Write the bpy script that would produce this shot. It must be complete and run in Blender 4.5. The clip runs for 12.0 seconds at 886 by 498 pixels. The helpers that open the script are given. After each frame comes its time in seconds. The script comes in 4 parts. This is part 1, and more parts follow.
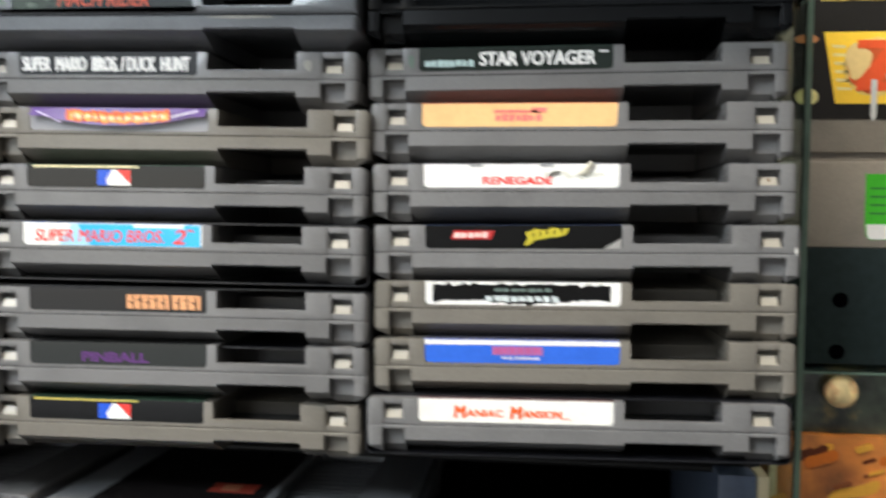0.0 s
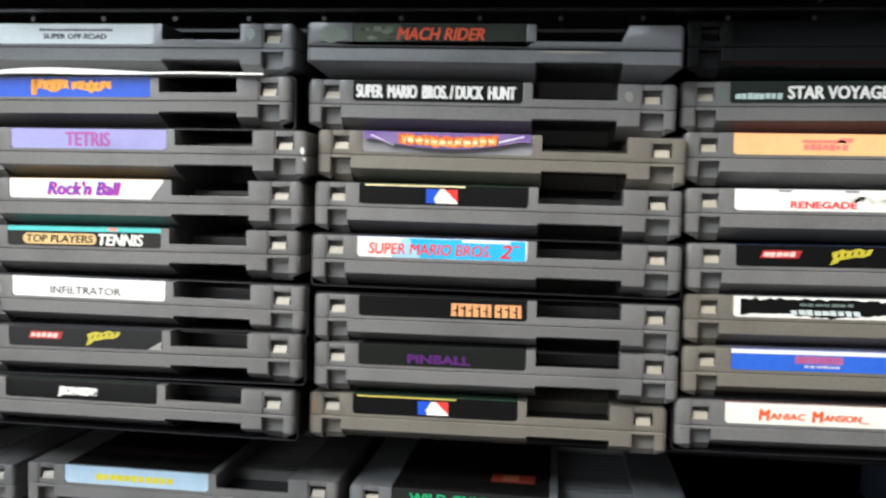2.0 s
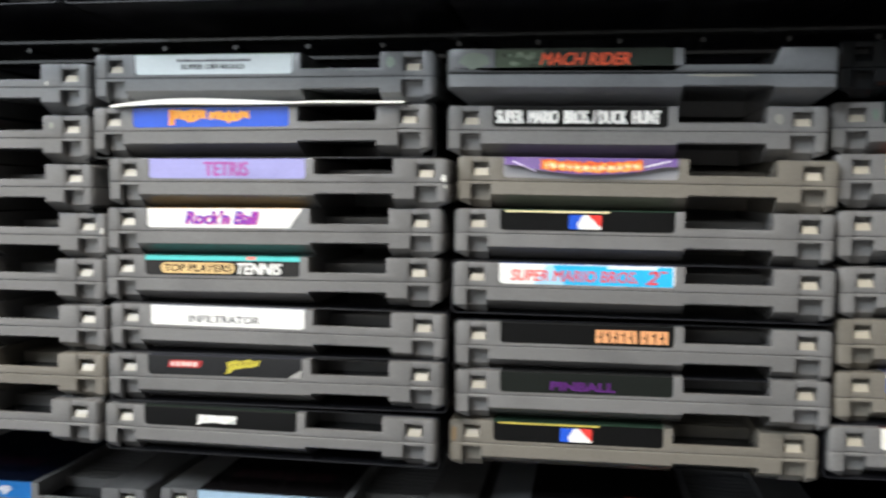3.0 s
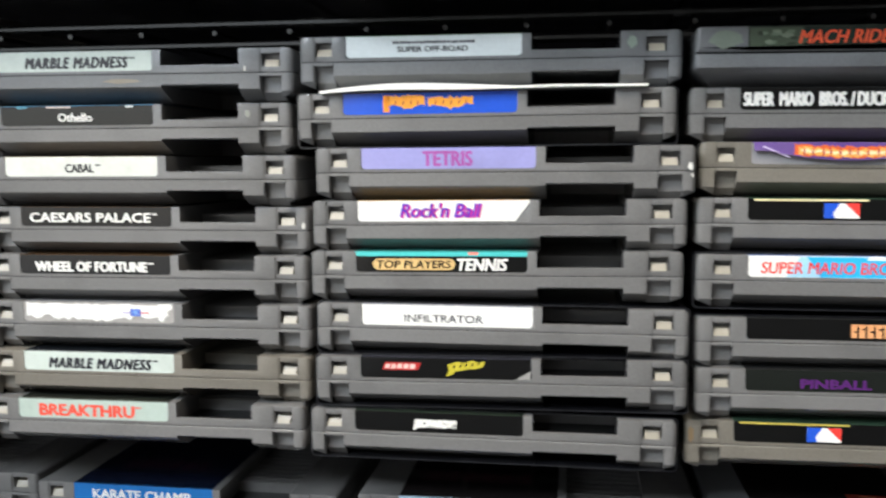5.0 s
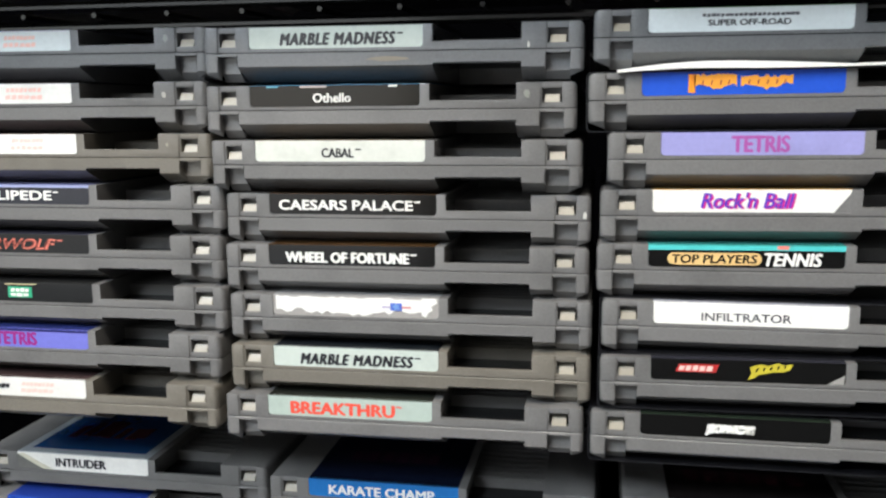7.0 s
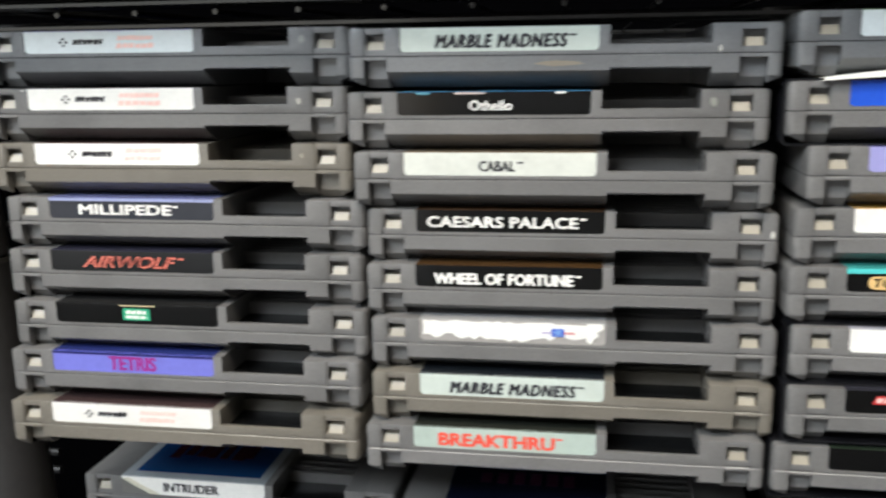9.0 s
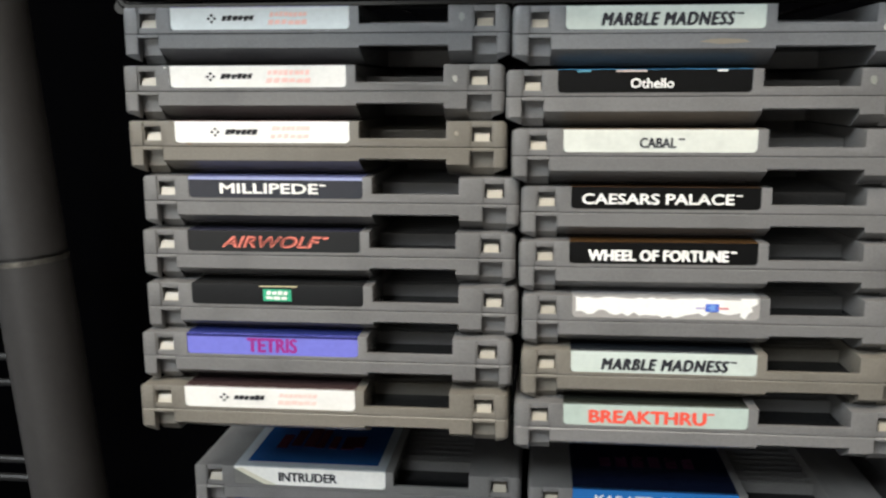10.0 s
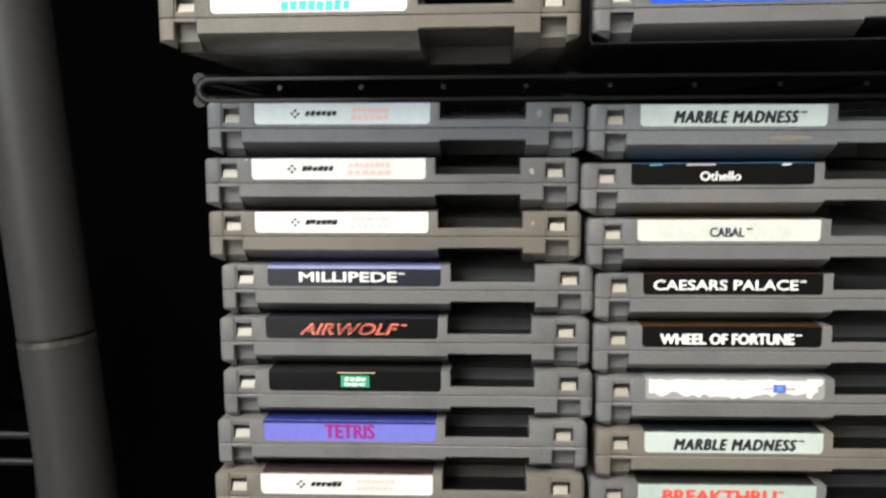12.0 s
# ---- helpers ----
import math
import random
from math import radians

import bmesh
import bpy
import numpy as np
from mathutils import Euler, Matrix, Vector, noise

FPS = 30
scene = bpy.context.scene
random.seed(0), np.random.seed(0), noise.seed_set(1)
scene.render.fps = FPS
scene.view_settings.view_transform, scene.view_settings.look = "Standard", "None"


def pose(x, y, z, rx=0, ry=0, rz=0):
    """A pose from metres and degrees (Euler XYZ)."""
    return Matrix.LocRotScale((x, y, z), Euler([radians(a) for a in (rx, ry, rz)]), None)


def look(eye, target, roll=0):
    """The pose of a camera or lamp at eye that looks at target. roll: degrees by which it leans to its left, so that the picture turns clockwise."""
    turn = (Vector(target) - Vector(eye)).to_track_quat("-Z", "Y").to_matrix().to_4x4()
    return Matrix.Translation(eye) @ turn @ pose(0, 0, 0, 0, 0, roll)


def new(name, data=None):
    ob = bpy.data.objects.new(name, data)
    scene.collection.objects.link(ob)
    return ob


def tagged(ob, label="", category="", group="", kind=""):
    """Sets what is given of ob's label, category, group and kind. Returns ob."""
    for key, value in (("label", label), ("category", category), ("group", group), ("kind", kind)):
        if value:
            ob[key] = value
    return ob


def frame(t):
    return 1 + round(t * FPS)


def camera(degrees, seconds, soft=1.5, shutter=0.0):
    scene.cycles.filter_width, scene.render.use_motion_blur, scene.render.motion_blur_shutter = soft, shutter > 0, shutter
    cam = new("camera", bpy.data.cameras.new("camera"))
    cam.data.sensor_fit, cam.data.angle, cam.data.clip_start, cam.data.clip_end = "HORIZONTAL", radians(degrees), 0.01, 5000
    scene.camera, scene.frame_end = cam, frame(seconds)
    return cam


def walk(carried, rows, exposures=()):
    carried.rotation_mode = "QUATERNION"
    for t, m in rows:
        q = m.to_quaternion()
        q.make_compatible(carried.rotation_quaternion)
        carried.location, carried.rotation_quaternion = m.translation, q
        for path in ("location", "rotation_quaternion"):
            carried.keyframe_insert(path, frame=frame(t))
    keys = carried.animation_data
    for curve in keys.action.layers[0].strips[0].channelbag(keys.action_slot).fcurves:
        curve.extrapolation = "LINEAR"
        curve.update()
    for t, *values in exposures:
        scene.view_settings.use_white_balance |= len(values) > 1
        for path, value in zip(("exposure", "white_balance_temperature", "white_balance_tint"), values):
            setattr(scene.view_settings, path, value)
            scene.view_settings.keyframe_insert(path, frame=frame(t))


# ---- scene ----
cam = camera(53.24, 12.0, 2.3, 0.5)
# seconds, x, y, z, yaw, pitch, roll
PATH = [
    (0, 0.5394, -0.2497, 1.2709, 6.72, -2.19, -0.79),
    (0.5, 0.5176, -0.2553, 1.2783, 9.08, -1.59, -0.33),
    (1, 0.4929, -0.2735, 1.2758, 10.20, -3.28, -1.15),
    (1.5, 0.4669, -0.2813, 1.2755, 8.67, -2.45, -1.85),
    (2, 0.4489, -0.2852, 1.2809, 7.56, -3.42, -1.45),
    (2.5, 0.4308, -0.2868, 1.2832, 8.22, -3.40, -0.57),
    (3, 0.4113, -0.2880, 1.2900, 9.34, -3.67, -0.61),
    (3.2, 0.3990, -0.2890, 1.2918, 10.33, -3.92, -0.79),
    (4.8, 0.3324, -0.2817, 1.2942, 7.66, -5.80, 0.02),
    (5, 0.3293, -0.2820, 1.2952, 8.37, -5.45, 0.18),
    (5.5, 0.2983, -0.2834, 1.3038, 8.74, -5.78, 0.31),
    (6, 0.2730, -0.2797, 1.2988, 9.44, -6.58, 0.07),
    (6.5, 0.2491, -0.2787, 1.2945, 9.47, -6.67, 0.12),
    (6.7, 0.2475, -0.2768, 1.3020, 10.15, -8.23, 0.33),
    (8.3, 0.2130, -0.2462, 1.3162, 9.31, -9.94, 1.39),
    (8.5, 0.2076, -0.2496, 1.3229, 8.34, -10.93, 1.51),
    (9, 0.1892, -0.2536, 1.3225, 9.57, -11.59, 0.75),
    (9.5, 0.1467, -0.2618, 1.3111, 6.34, -11.12, 0.62),
    (10, 0.1272, -0.2659, 1.3099, 6.20, -10.20, 0.20),
    (10.5, 0.1116, -0.2650, 1.3102, 5.87, -10.26, 0.44),
    (11, 0.0968, -0.2661, 1.3098, 4.96, -10.08, 0.73),
    (11.5, 0.0872, -0.2697, 1.3162, 4.21, -8.51, 0.21),
    (12, 0.0883, -0.2763, 1.3205, 3.02, -6.48, 0.24),
]
# seconds, stops, kelvin, tint
EXPOSURES = [(0, -0.1, 6500, 10), (2.5, -0.17, 6500, 10), (5.5, -0.25, 6500, 10), (6.5, -0.3, 6500, 10), (9, -0.33, 6600, 10), (10.5, -0.4, 6800, 10), (11.5, -0.37, 6800, 10), (12, -0.22, 6800, 10)]
walk(cam, [(t, pose(x, y, z, 90 + pitch, roll, yaw)) for t, x, y, z, yaw, pitch, roll in PATH], EXPOSURES)

# ---- world and lamps ----
world = bpy.data.worlds.new("sky")
scene.world = world
world.use_nodes = True
sky = world.node_tree.nodes.new("ShaderNodeTexSky")
sky.sky_type = "NISHITA"
sky.sun_disc = False
sky.sun_elevation, sky.sun_rotation = radians(40), radians(200)
world.node_tree.links.new(sky.outputs[0], world.node_tree.nodes["Background"].inputs[0])
world.node_tree.nodes["Background"].inputs[1].default_value = 0.1


def area_lamp(name, m, sx, sy, watts, colour):
    data = bpy.data.lights.new(name, "AREA")
    data.shape, data.size, data.size_y, data.energy, data.color = "RECTANGLE", sx, sy, watts, colour
    ob = new(name, data)
    ob.matrix_world = m
    return ob


# two shop lamps below the ceiling: a warm one in front of the rack, a cool one further back
area_lamp("ceiling_lamp", look((0.02, -0.98, 2.74), (0.02, -0.62, 0.0)), 1.5, 0.6, 57, (1.0, 0.935, 0.845))
area_lamp("far_ceiling_lamp", look((-1.10, -1.80, 2.68), (-0.2, -0.4, 1.1)), 1.5, 0.6, 122, (0.83, 0.92, 1.0))
# daylight in the shop window
area_lamp("window_light", look((-1.30, -2.66, 1.40), (-1.30, 0.0, 1.40)), 1.8, 1.6, 13, (0.84, 0.92, 1.0))


# ---- materials ----
def material(name, colour, rough=0.5, metal=0.0, grain=0.0, grain_size=400.0, stain=0.0, stain_size=40.0, bump=0.0, vary=0.0, coat=0.0, spec=0.5, stain_colour=None):
    """A procedural surface: fine grain, larger stains, relief, and a shade of its own for each object."""
    mat = bpy.data.materials.new(name)
    mat.use_nodes = True
    nt = mat.node_tree
    n, link = nt.nodes, nt.links.new
    b = n["Principled BSDF"]
    b.inputs["Roughness"].default_value, b.inputs["Metallic"].default_value = rough, metal
    b.inputs["Coat Weight"].default_value = coat
    b.inputs["Coat Roughness"].default_value = 0.12
    b.inputs["Specular IOR Level"].default_value = spec
    geo = n.new("ShaderNodeNewGeometry")
    noise_a = n.new("ShaderNodeTexNoise")
    noise_a.inputs["Scale"].default_value, noise_a.inputs["Detail"].default_value = grain_size, 4
    link(geo.outputs["Position"], noise_a.inputs["Vector"])
    noise_b = n.new("ShaderNodeTexNoise")
    noise_b.inputs["Scale"].default_value, noise_b.inputs["Detail"].default_value = stain_size, 5
    link(geo.outputs["Position"], noise_b.inputs["Vector"])
    dirt = n.new("ShaderNodeMix")
    dirt.data_type = "RGBA"
    dirt.inputs[6].default_value = (*colour, 1)
    dirt.inputs[7].default_value = (*(stain_colour or [c * 0.55 for c in colour]), 1)
    ramp = n.new("ShaderNodeMapRange")
    ramp.inputs["From Min"].default_value, ramp.inputs["From Max"].default_value, ramp.inputs["To Max"].default_value = 0.5, 0.78, stain
    link(noise_b.outputs["Fac"], ramp.inputs["Value"])
    link(ramp.outputs[0], dirt.inputs[0])
    info = n.new("ShaderNodeObjectInfo")
    shade = n.new("ShaderNodeMapRange")
    shade.inputs["To Min"].default_value, shade.inputs["To Max"].default_value = 1 - vary, 1 + vary
    link(info.outputs["Random"], shade.inputs["Value"])
    fleck = n.new("ShaderNodeMapRange")
    fleck.inputs["From Min"].default_value, fleck.inputs["From Max"].default_value = 0.3, 0.7
    fleck.inputs["To Min"].default_value, fleck.inputs["To Max"].default_value = 1 - grain, 1 + grain
    link(noise_a.outputs["Fac"], fleck.inputs["Value"])
    times = n.new("ShaderNodeMath")
    times.operation = "MULTIPLY"
    link(shade.outputs[0], times.inputs[0])
    link(fleck.outputs[0], times.inputs[1])
    hsv = n.new("ShaderNodeHueSaturation")
    link(dirt.outputs[2], hsv.inputs["Color"])
    link(times.outputs[0], hsv.inputs["Value"])
    link(hsv.outputs[0], b.inputs["Base Color"])
    worn = n.new("ShaderNodeMapRange")
    worn.inputs["To Min"].default_value, worn.inputs["To Max"].default_value = rough * 0.8, min(1, rough * 1.25)
    link(noise_b.outputs["Fac"], worn.inputs["Value"])
    link(worn.outputs[0], b.inputs["Roughness"])
    if bump:
        relief = n.new("ShaderNodeBump")
        relief.inputs["Strength"].default_value, relief.inputs["Distance"].default_value = bump, 0.0002
        link(noise_a.outputs["Fac"], relief.inputs["Height"])
        link(relief.outputs[0], b.inputs["Normal"])
    return mat


def shell_plastic(name, colour):
    return material(name, colour, 0.22, grain=0.07, grain_size=1500, stain=0.5, stain_size=48, bump=0.35, vary=0.07)


GREY = shell_plastic("grey_plastic", (0.150, 0.145, 0.141))
BEIGE = shell_plastic("yellowed_grey_plastic", (0.156, 0.141, 0.118))
# bluish copy of the grey: cool light on the top row put into the colour
COOLCAST = shell_plastic("cool_cast_grey_plastic", (0.146, 0.148, 0.152))
BLACKSHELL = material("black_cartridge_plastic", (0.006, 0.0065, 0.007), 0.2, grain=0.1, bump=0.1, stain=0.2, spec=0.2)
# same plastic as the shells; overhead light on the sloped catches is in this colour
LITTAB = material("lit_catch_plastic", (0.29, 0.26, 0.205), 0.4, grain=0.05, grain_size=900, stain=0.25, vary=0.1)
SLEEVE = material("black_sleeve_plastic", (0.010, 0.010, 0.012), 0.22, grain=0.2, grain_size=200, stain=0.3)
WIRE = material("black_coated_wire", (0.008, 0.008, 0.008), 0.16, grain=0.1, bump=0.1)
DULLWIRE = material("dull_black_wire", (0.010, 0.010, 0.010), 0.45, grain=0.2, stain=0.4, bump=0.1, spec=0.3)
POST = material("grey_steel_tube", (0.034, 0.032, 0.031), 0.42, metal=0.2, grain=0.08, grain_size=300, stain=0.5, stain_size=25, bump=0.1)
# near-black without gloss, so the depth behind the rack stays dark in the lamps
NEARBLACK = material("near_black_matt", (0.0009, 0.0009, 0.0011), 0.9, grain=0.2, bump=0.1, spec=0.0)
WALLPAINT = material("wall_paint", (0.36, 0.355, 0.35), 0.7, grain=0.03, grain_size=120, stain=0.15, stain_size=3)
CARPET = material("dark_carpet", (0.11, 0.11, 0.115), 0.9, grain=0.3, grain_size=600, stain=0.3, stain_size=5, bump=0.5)
CEILPAINT = material("ceiling_white", (0.75, 0.74, 0.72), 0.8, grain=0.03, stain=0.1, stain_size=3)
PAPERWHITE = material("white_paper", (0.84, 0.82, 0.76), 0.6, grain=0.03, stain=0.2, stain_size=80)

INK = {}


def ink(r, g, b, rough=0.13):
    """Printed label stock of that colour."""
    key = (r, g, b, rough)
    if key not in INK:
        INK[key] = material("printed_label", (r, g, b), rough, grain=0.04, grain_size=700, stain=0.25, stain_size=90, vary=0.03, spec=0.42)
    return INK[key]


WHITE, BLACK, DARKTXT = (0.80, 0.78, 0.73), (0.003, 0.003, 0.003), (0.03, 0.03, 0.035)
# the second is white label stock with the top row's cool shade put in
PALE, SHADEWHITE, CREAM = (0.50, 0.55, 0.50), (0.68, 0.73, 0.73), (0.80, 0.70, 0.40)
RED, ORANGE, MAGENTA = (0.75, 0.05, 0.04), (0.90, 0.30, 0.03), (0.55, 0.03, 0.25)
BLUE, CYAN, LILAC, PERI = (0.02, 0.09, 0.55), (0.03, 0.42, 0.75), (0.31, 0.30, 0.57), (0.16, 0.165, 0.54)
SALMON, TEAL, TAN, YELLOW, GREEN = (0.80, 0.22, 0.18), (0.08, 0.52, 0.50), (0.72, 0.48, 0.20), (0.72, 0.62, 0.05), (0.03, 0.35, 0.18)


# ---- mesh helpers; lengths in millimetres ----
MM = 0.001


def box(bm, x0, x1, y0, y1, z0, z1, r=0.0, seg=2):
    m = Matrix.Translation(((x0 + x1) / 2 * MM, (y0 + y1) / 2 * MM, (z0 + z1) / 2 * MM)) @ Matrix.Diagonal(((x1 - x0) * MM, (y1 - y0) * MM, (z1 - z0) * MM, 1))
    made = bmesh.ops.create_cube(bm, size=1, matrix=m)["verts"]
    if r:
        edges = list({e for v in made for e in v.link_edges})
        bmesh.ops.bevel(bm, geom=edges, offset=r * MM, segments=seg, affect="EDGES", profile=0.5)


def prism(bm, outline, y0, y1):
    """An outline in x and z, given counter-clockwise seen from the front, as a slab from y0 to y1."""
    front = [bm.verts.new((x * MM, y0 * MM, z * MM)) for x, z in outline]
    back = [bm.verts.new((x * MM, y1 * MM, z * MM)) for x, z in outline]
    bm.faces.new(front)
    bm.faces.new(back[::-1])
    for i in range(len(outline)):
        j = (i + 1) % len(outline)
        bm.faces.new((front[j], front[i], back[i], back[j]))


def loft(bm, sections):
    """Sections along x, each a closed ring of (x, y, z) with the same count."""
    rings = [[bm.verts.new((x * MM, y * MM, z * MM)) for x, y, z in ring] for ring in sections]
    for a, b in zip(rings, rings[1:]):
        for i in range(len(a)):
            j = (i + 1) % len(a)
            bm.faces.new((a[i], a[j], b[j], b[i]))
    bm.faces.new(rings[0][::-1])
    bm.faces.new(rings[-1])


def rod(bm, a, b, r, seg=10):
    """A round bar in metres."""
    a, b = Vector(a), Vector(b)
    m = Matrix.Translation((a + b) / 2) @ (b - a).to_track_quat("Z", "Y").to_matrix().to_4x4()
    bmesh.ops.create_cone(bm, cap_ends=True, segments=seg, radius1=r, radius2=r, depth=(b - a).length, matrix=m)


def mesh_of(name, bm, mat, smooth=35):
    bmesh.ops.recalc_face_normals(bm, faces=bm.faces)
    me = bpy.data.meshes.new(name)
    bm.to_mesh(me)
    bm.free()
    me.materials.append(mat)
    if smooth:
        me.polygons.foreach_set("use_smooth", [True] * len(me.polygons))
        me.set_sharp_from_angle(angle=radians(smooth))
    return me


def part(name, data, parent, label=""):
    ob = new(name, data)
    ob.parent = parent
    return tagged(ob, label)


def part_bm(name, bm, mat, parent, label="", smooth=35):
    return part(name, mesh_of(name, bm, mat, smooth), parent, label)


def thing(name, m, label, category, group="", kind=""):
    ob = new(name)
    ob.empty_display_size = 0.01
    ob.matrix_world = m
    return tagged(ob, label, category, group, kind)


def structure(name, bm, mat, label, category):
    return tagged(new(name, mesh_of(name, bm, mat)), label, category, kind="structure")


# ---- the game cartridge ----
CW, CD, CT, SEAM = 120.0, 134.0, 16.8, 8.9
LX0, LX1, LZ0, LZ1 = 15.4, 71.4, 10.05, 16.65
GX0, GX1 = 74.4, 101.5


def stepped(bm, runs, bevel):
    """One moulded body: stretches along x, each with its own contour of up to eight points, joined by flat steps."""
    sections = []
    for stretch in runs:
        for x, contour in stretch:
            pts = list(contour) + [contour[-1]] * (8 - len(contour))
            sections.append((x, pts))
    rings = [[bm.verts.new((x * MM, y * MM, z * MM)) for y, z in pts] for x, pts in sections]
    for r0, r1 in zip(rings, rings[1:]):
        for i in range(len(r0)):
            j = (i + 1) % len(r0)
            bm.faces.new((r0[i], r0[j], r1[j], r1[i]))
    bm.faces.new(rings[0][::-1])
    bm.faces.new(rings[-1])
    bmesh.ops.remove_doubles(bm, verts=bm.verts, dist=1e-6)
    bmesh.ops.dissolve_degenerate(bm, edges=bm.edges, dist=1e-6)
    bmesh.ops.recalc_face_normals(bm, faces=bm.faces)
    bmesh.ops.dissolve_limit(bm, angle_limit=radians(0.5), verts=bm.verts, edges=bm.edges)
    if not bevel:
        return
    ends = [e for e in bm.edges if len(e.link_faces) == 2 and e.calc_face_angle(0) > radians(60)
            and all(min(v.co.x, CW * MM - v.co.x) < 1e-6 for v in e.verts)
            and (all(v.co.y < 0.001 for v in e.verts) or all(v.co.z > (CT - 0.1) * MM for v in e.verts))]
    bmesh.ops.bevel(bm, geom=ends, offset=1.7 * MM, segments=4, affect="EDGES", profile=0.5, clamp_overlap=True)
    sharp = [e for e in bm.edges if len(e.link_faces) == 2 and e.calc_face_angle(0) > radians(28)]
    bmesh.ops.bevel(bm, geom=sharp, offset=bevel * MM, segments=2, affect="EDGES", profile=0.6, clamp_overlap=True)


def front_shell_bm(catches=True):
    """The shell with the label: end posts, catch recesses, label recess, sunken grip."""
    s, top = SEAM + 0.12, CT
    back = [(CD, top), (CD, s)]
    full = [(0, s), (0, top)]
    label = [(0, s), (0, LZ0 - 0.1), (0.5, LZ0 - 0.1), (0.5, top)]
    grip = [(0, s), (0, 11.6), (1.7, 11.6), (2.1, 9.3), (74, 9.3), (74, top)]
    rim = [(0.45, s), (0.45, top)]
    hole = [(0.45, s), (0.45, 10.7), (4.4, 10.7), (4.4, 15.0), (0.45, 15.0), (0.45, top)]

    def ring(x, front):
        front = front + [front[-1]] * (6 - len(front))
        return (x, front + back)

    def span(x0, x1, front):
        return [ring(x0, front), ring(x1, front)]

    runs = []
    if catches:
        catch = lambda x0, x1: [span(x0, x0 + 0.55, rim), span(x0 + 0.55, x1 - 0.55, hole), span(x1 - 0.55, x1, rim)]
        runs = [span(0, 4.8, full), *catch(4.8, 11.2), span(11.2, LX0, full), span(LX0, LX1, label), span(LX1, GX0, full),
                span(GX0, GX1, grip), span(GX1, 108.8, full), *catch(108.8, 116.0), span(116.0, CW, full)]
    else:
        slope = [ring(GX1 - 0.6, grip), ring(GX1 + 1.6, full)]
        runs = [span(0, LX0, full), span(LX0, LX1, label), span(LX1, GX0, full), span(GX0, GX1 - 0.6, grip), slope, span(GX1 + 1.6, CW, full)]
    bm = bmesh.new()
    stepped(bm, runs, 0.58)
    return bm


def back_shell_bm(catches=True):
    """The plain shell: bevelled along its lower edges, rounded at both ends, with a notch at each end and a sunken grip below."""
    top, big, small = SEAM - 0.1, 1.8, 0.45

    def ring(x, face, front_in, d=0.0):
        k = max(0.0, min(1.0, x / 6, (CW - x) / 6))
        low = face * (1 - k)
        return (x, [(d + 0.3, top), (d, top - 0.3), (d, face + 0.3), (d + 0.35, face - 0.1 * k), (d + 0.35 + front_in * k, low), (CD, low), (CD, top)])

    def run(x0, x1, face, front_in, r0=0.0, r1=0.0):
        """A stretch of plain face; r0, r1: the rounding of its two upright edges."""
        steps = (0.0, 0.08, 0.3, 0.62, 1.0)
        cuts = {x0: r0, x1: r1}
        cuts.update({x0 + r0 * u: r0 * (1 - math.sqrt(1 - (1 - u) ** 2)) for u in steps if r0})
        cuts.update({x1 - r1 * u: r1 * (1 - math.sqrt(1 - (1 - u) ** 2)) for u in steps if r1})
        cuts.update({c: 0.0 for c in (6.0, CW - 6) if x0 + r0 < c < x1 - r1})
        return [ring(x, face, front_in, d) for x, d in sorted(cuts.items())]

    def notch(x0, x1):
        return [(x, [(0.3, top), (0, top - 0.3), (0, 7.8), (3.2, 7.5), (3.2, 2.6), (6, 0.0), (CD, 0.0), (CD, top)]) for x in (x0, x1)]

    def grip(x0, x1):
        return [(x, [(0.3, top), (0, top - 0.3), (0, 5.4), (0.4, 5.0), (52, 5.6), (52.5, 0), (CD, 0), (CD, top)]) for x in (x0, x1)]

    if catches:
        runs = [run(0, 4.8, 2.6, 2.2, big, small), notch(4.8, 11.2), run(11.2, GX0, 4.3, 9.0, small), grip(GX0, GX1), run(GX1, 108.8, 3.4, 6.5, 0, small), notch(108.8, 116.0),
                run(116.0, CW, 2.6, 2.2, small, big)]
    else:
        runs = [run(0, GX0, 4.5, 10.0, big), grip(GX0, GX1), run(GX1, CW, 4.5, 10.0, 0, big)]
    bm = bmesh.new()
    stepped(bm, runs, 0.0)
    return bm


def rib_bm():
    bm = bmesh.new()
    box(bm, GX0 - 0.2, GX1 + 0.2, 19, 20.0, 9.2, 13.6, 0.25, 1)
    return bm


def tab_bm(x0):
    bm = bmesh.new()
    loft(bm, [[(x, 0.95, 10.6), (x, 1.05, 11.0), (x, 2.1, 13.1), (x, 4.5, 13.3), (x, 4.5, 10.6)] for x in (x0 + 0.25, x0 + 4.85)])
    return bm


SHELLS = {}
for key, mat in (("grey", GREY), ("beige", BEIGE), ("cool", COOLCAST), ("black", BLACKSHELL)):
    SHELLS[key] = (mesh_of("front_shell", front_shell_bm(), mat), mesh_of("back_shell", back_shell_bm(), mat))
SHELLS["old"] = (mesh_of("front_shell", front_shell_bm(False), COOLCAST), mesh_of("back_shell", back_shell_bm(False), COOLCAST))
bm = bmesh.new()
box(bm, 0.6, CW - 0.6, 0.6, CD - 0.6, SEAM - 0.5, SEAM + 0.5)
RIM = mesh_of("inner_rim", bm, BLACKSHELL)
TABS = [mesh_of("tab", tab_bm(x), LITTAB) for x in (5.45, 109.85)]
RIBS = {key: mesh_of("grip_rib", rib_bm(), mat) for key, mat in (("grey", GREY), ("beige", BEIGE), ("cool", COOLCAST), ("black", BLACKSHELL), ("old", COOLCAST))}
BLACKTABS = [mesh_of("tab", tab_bm(x), BLACKSHELL) for x in (5.45, 109.85)]


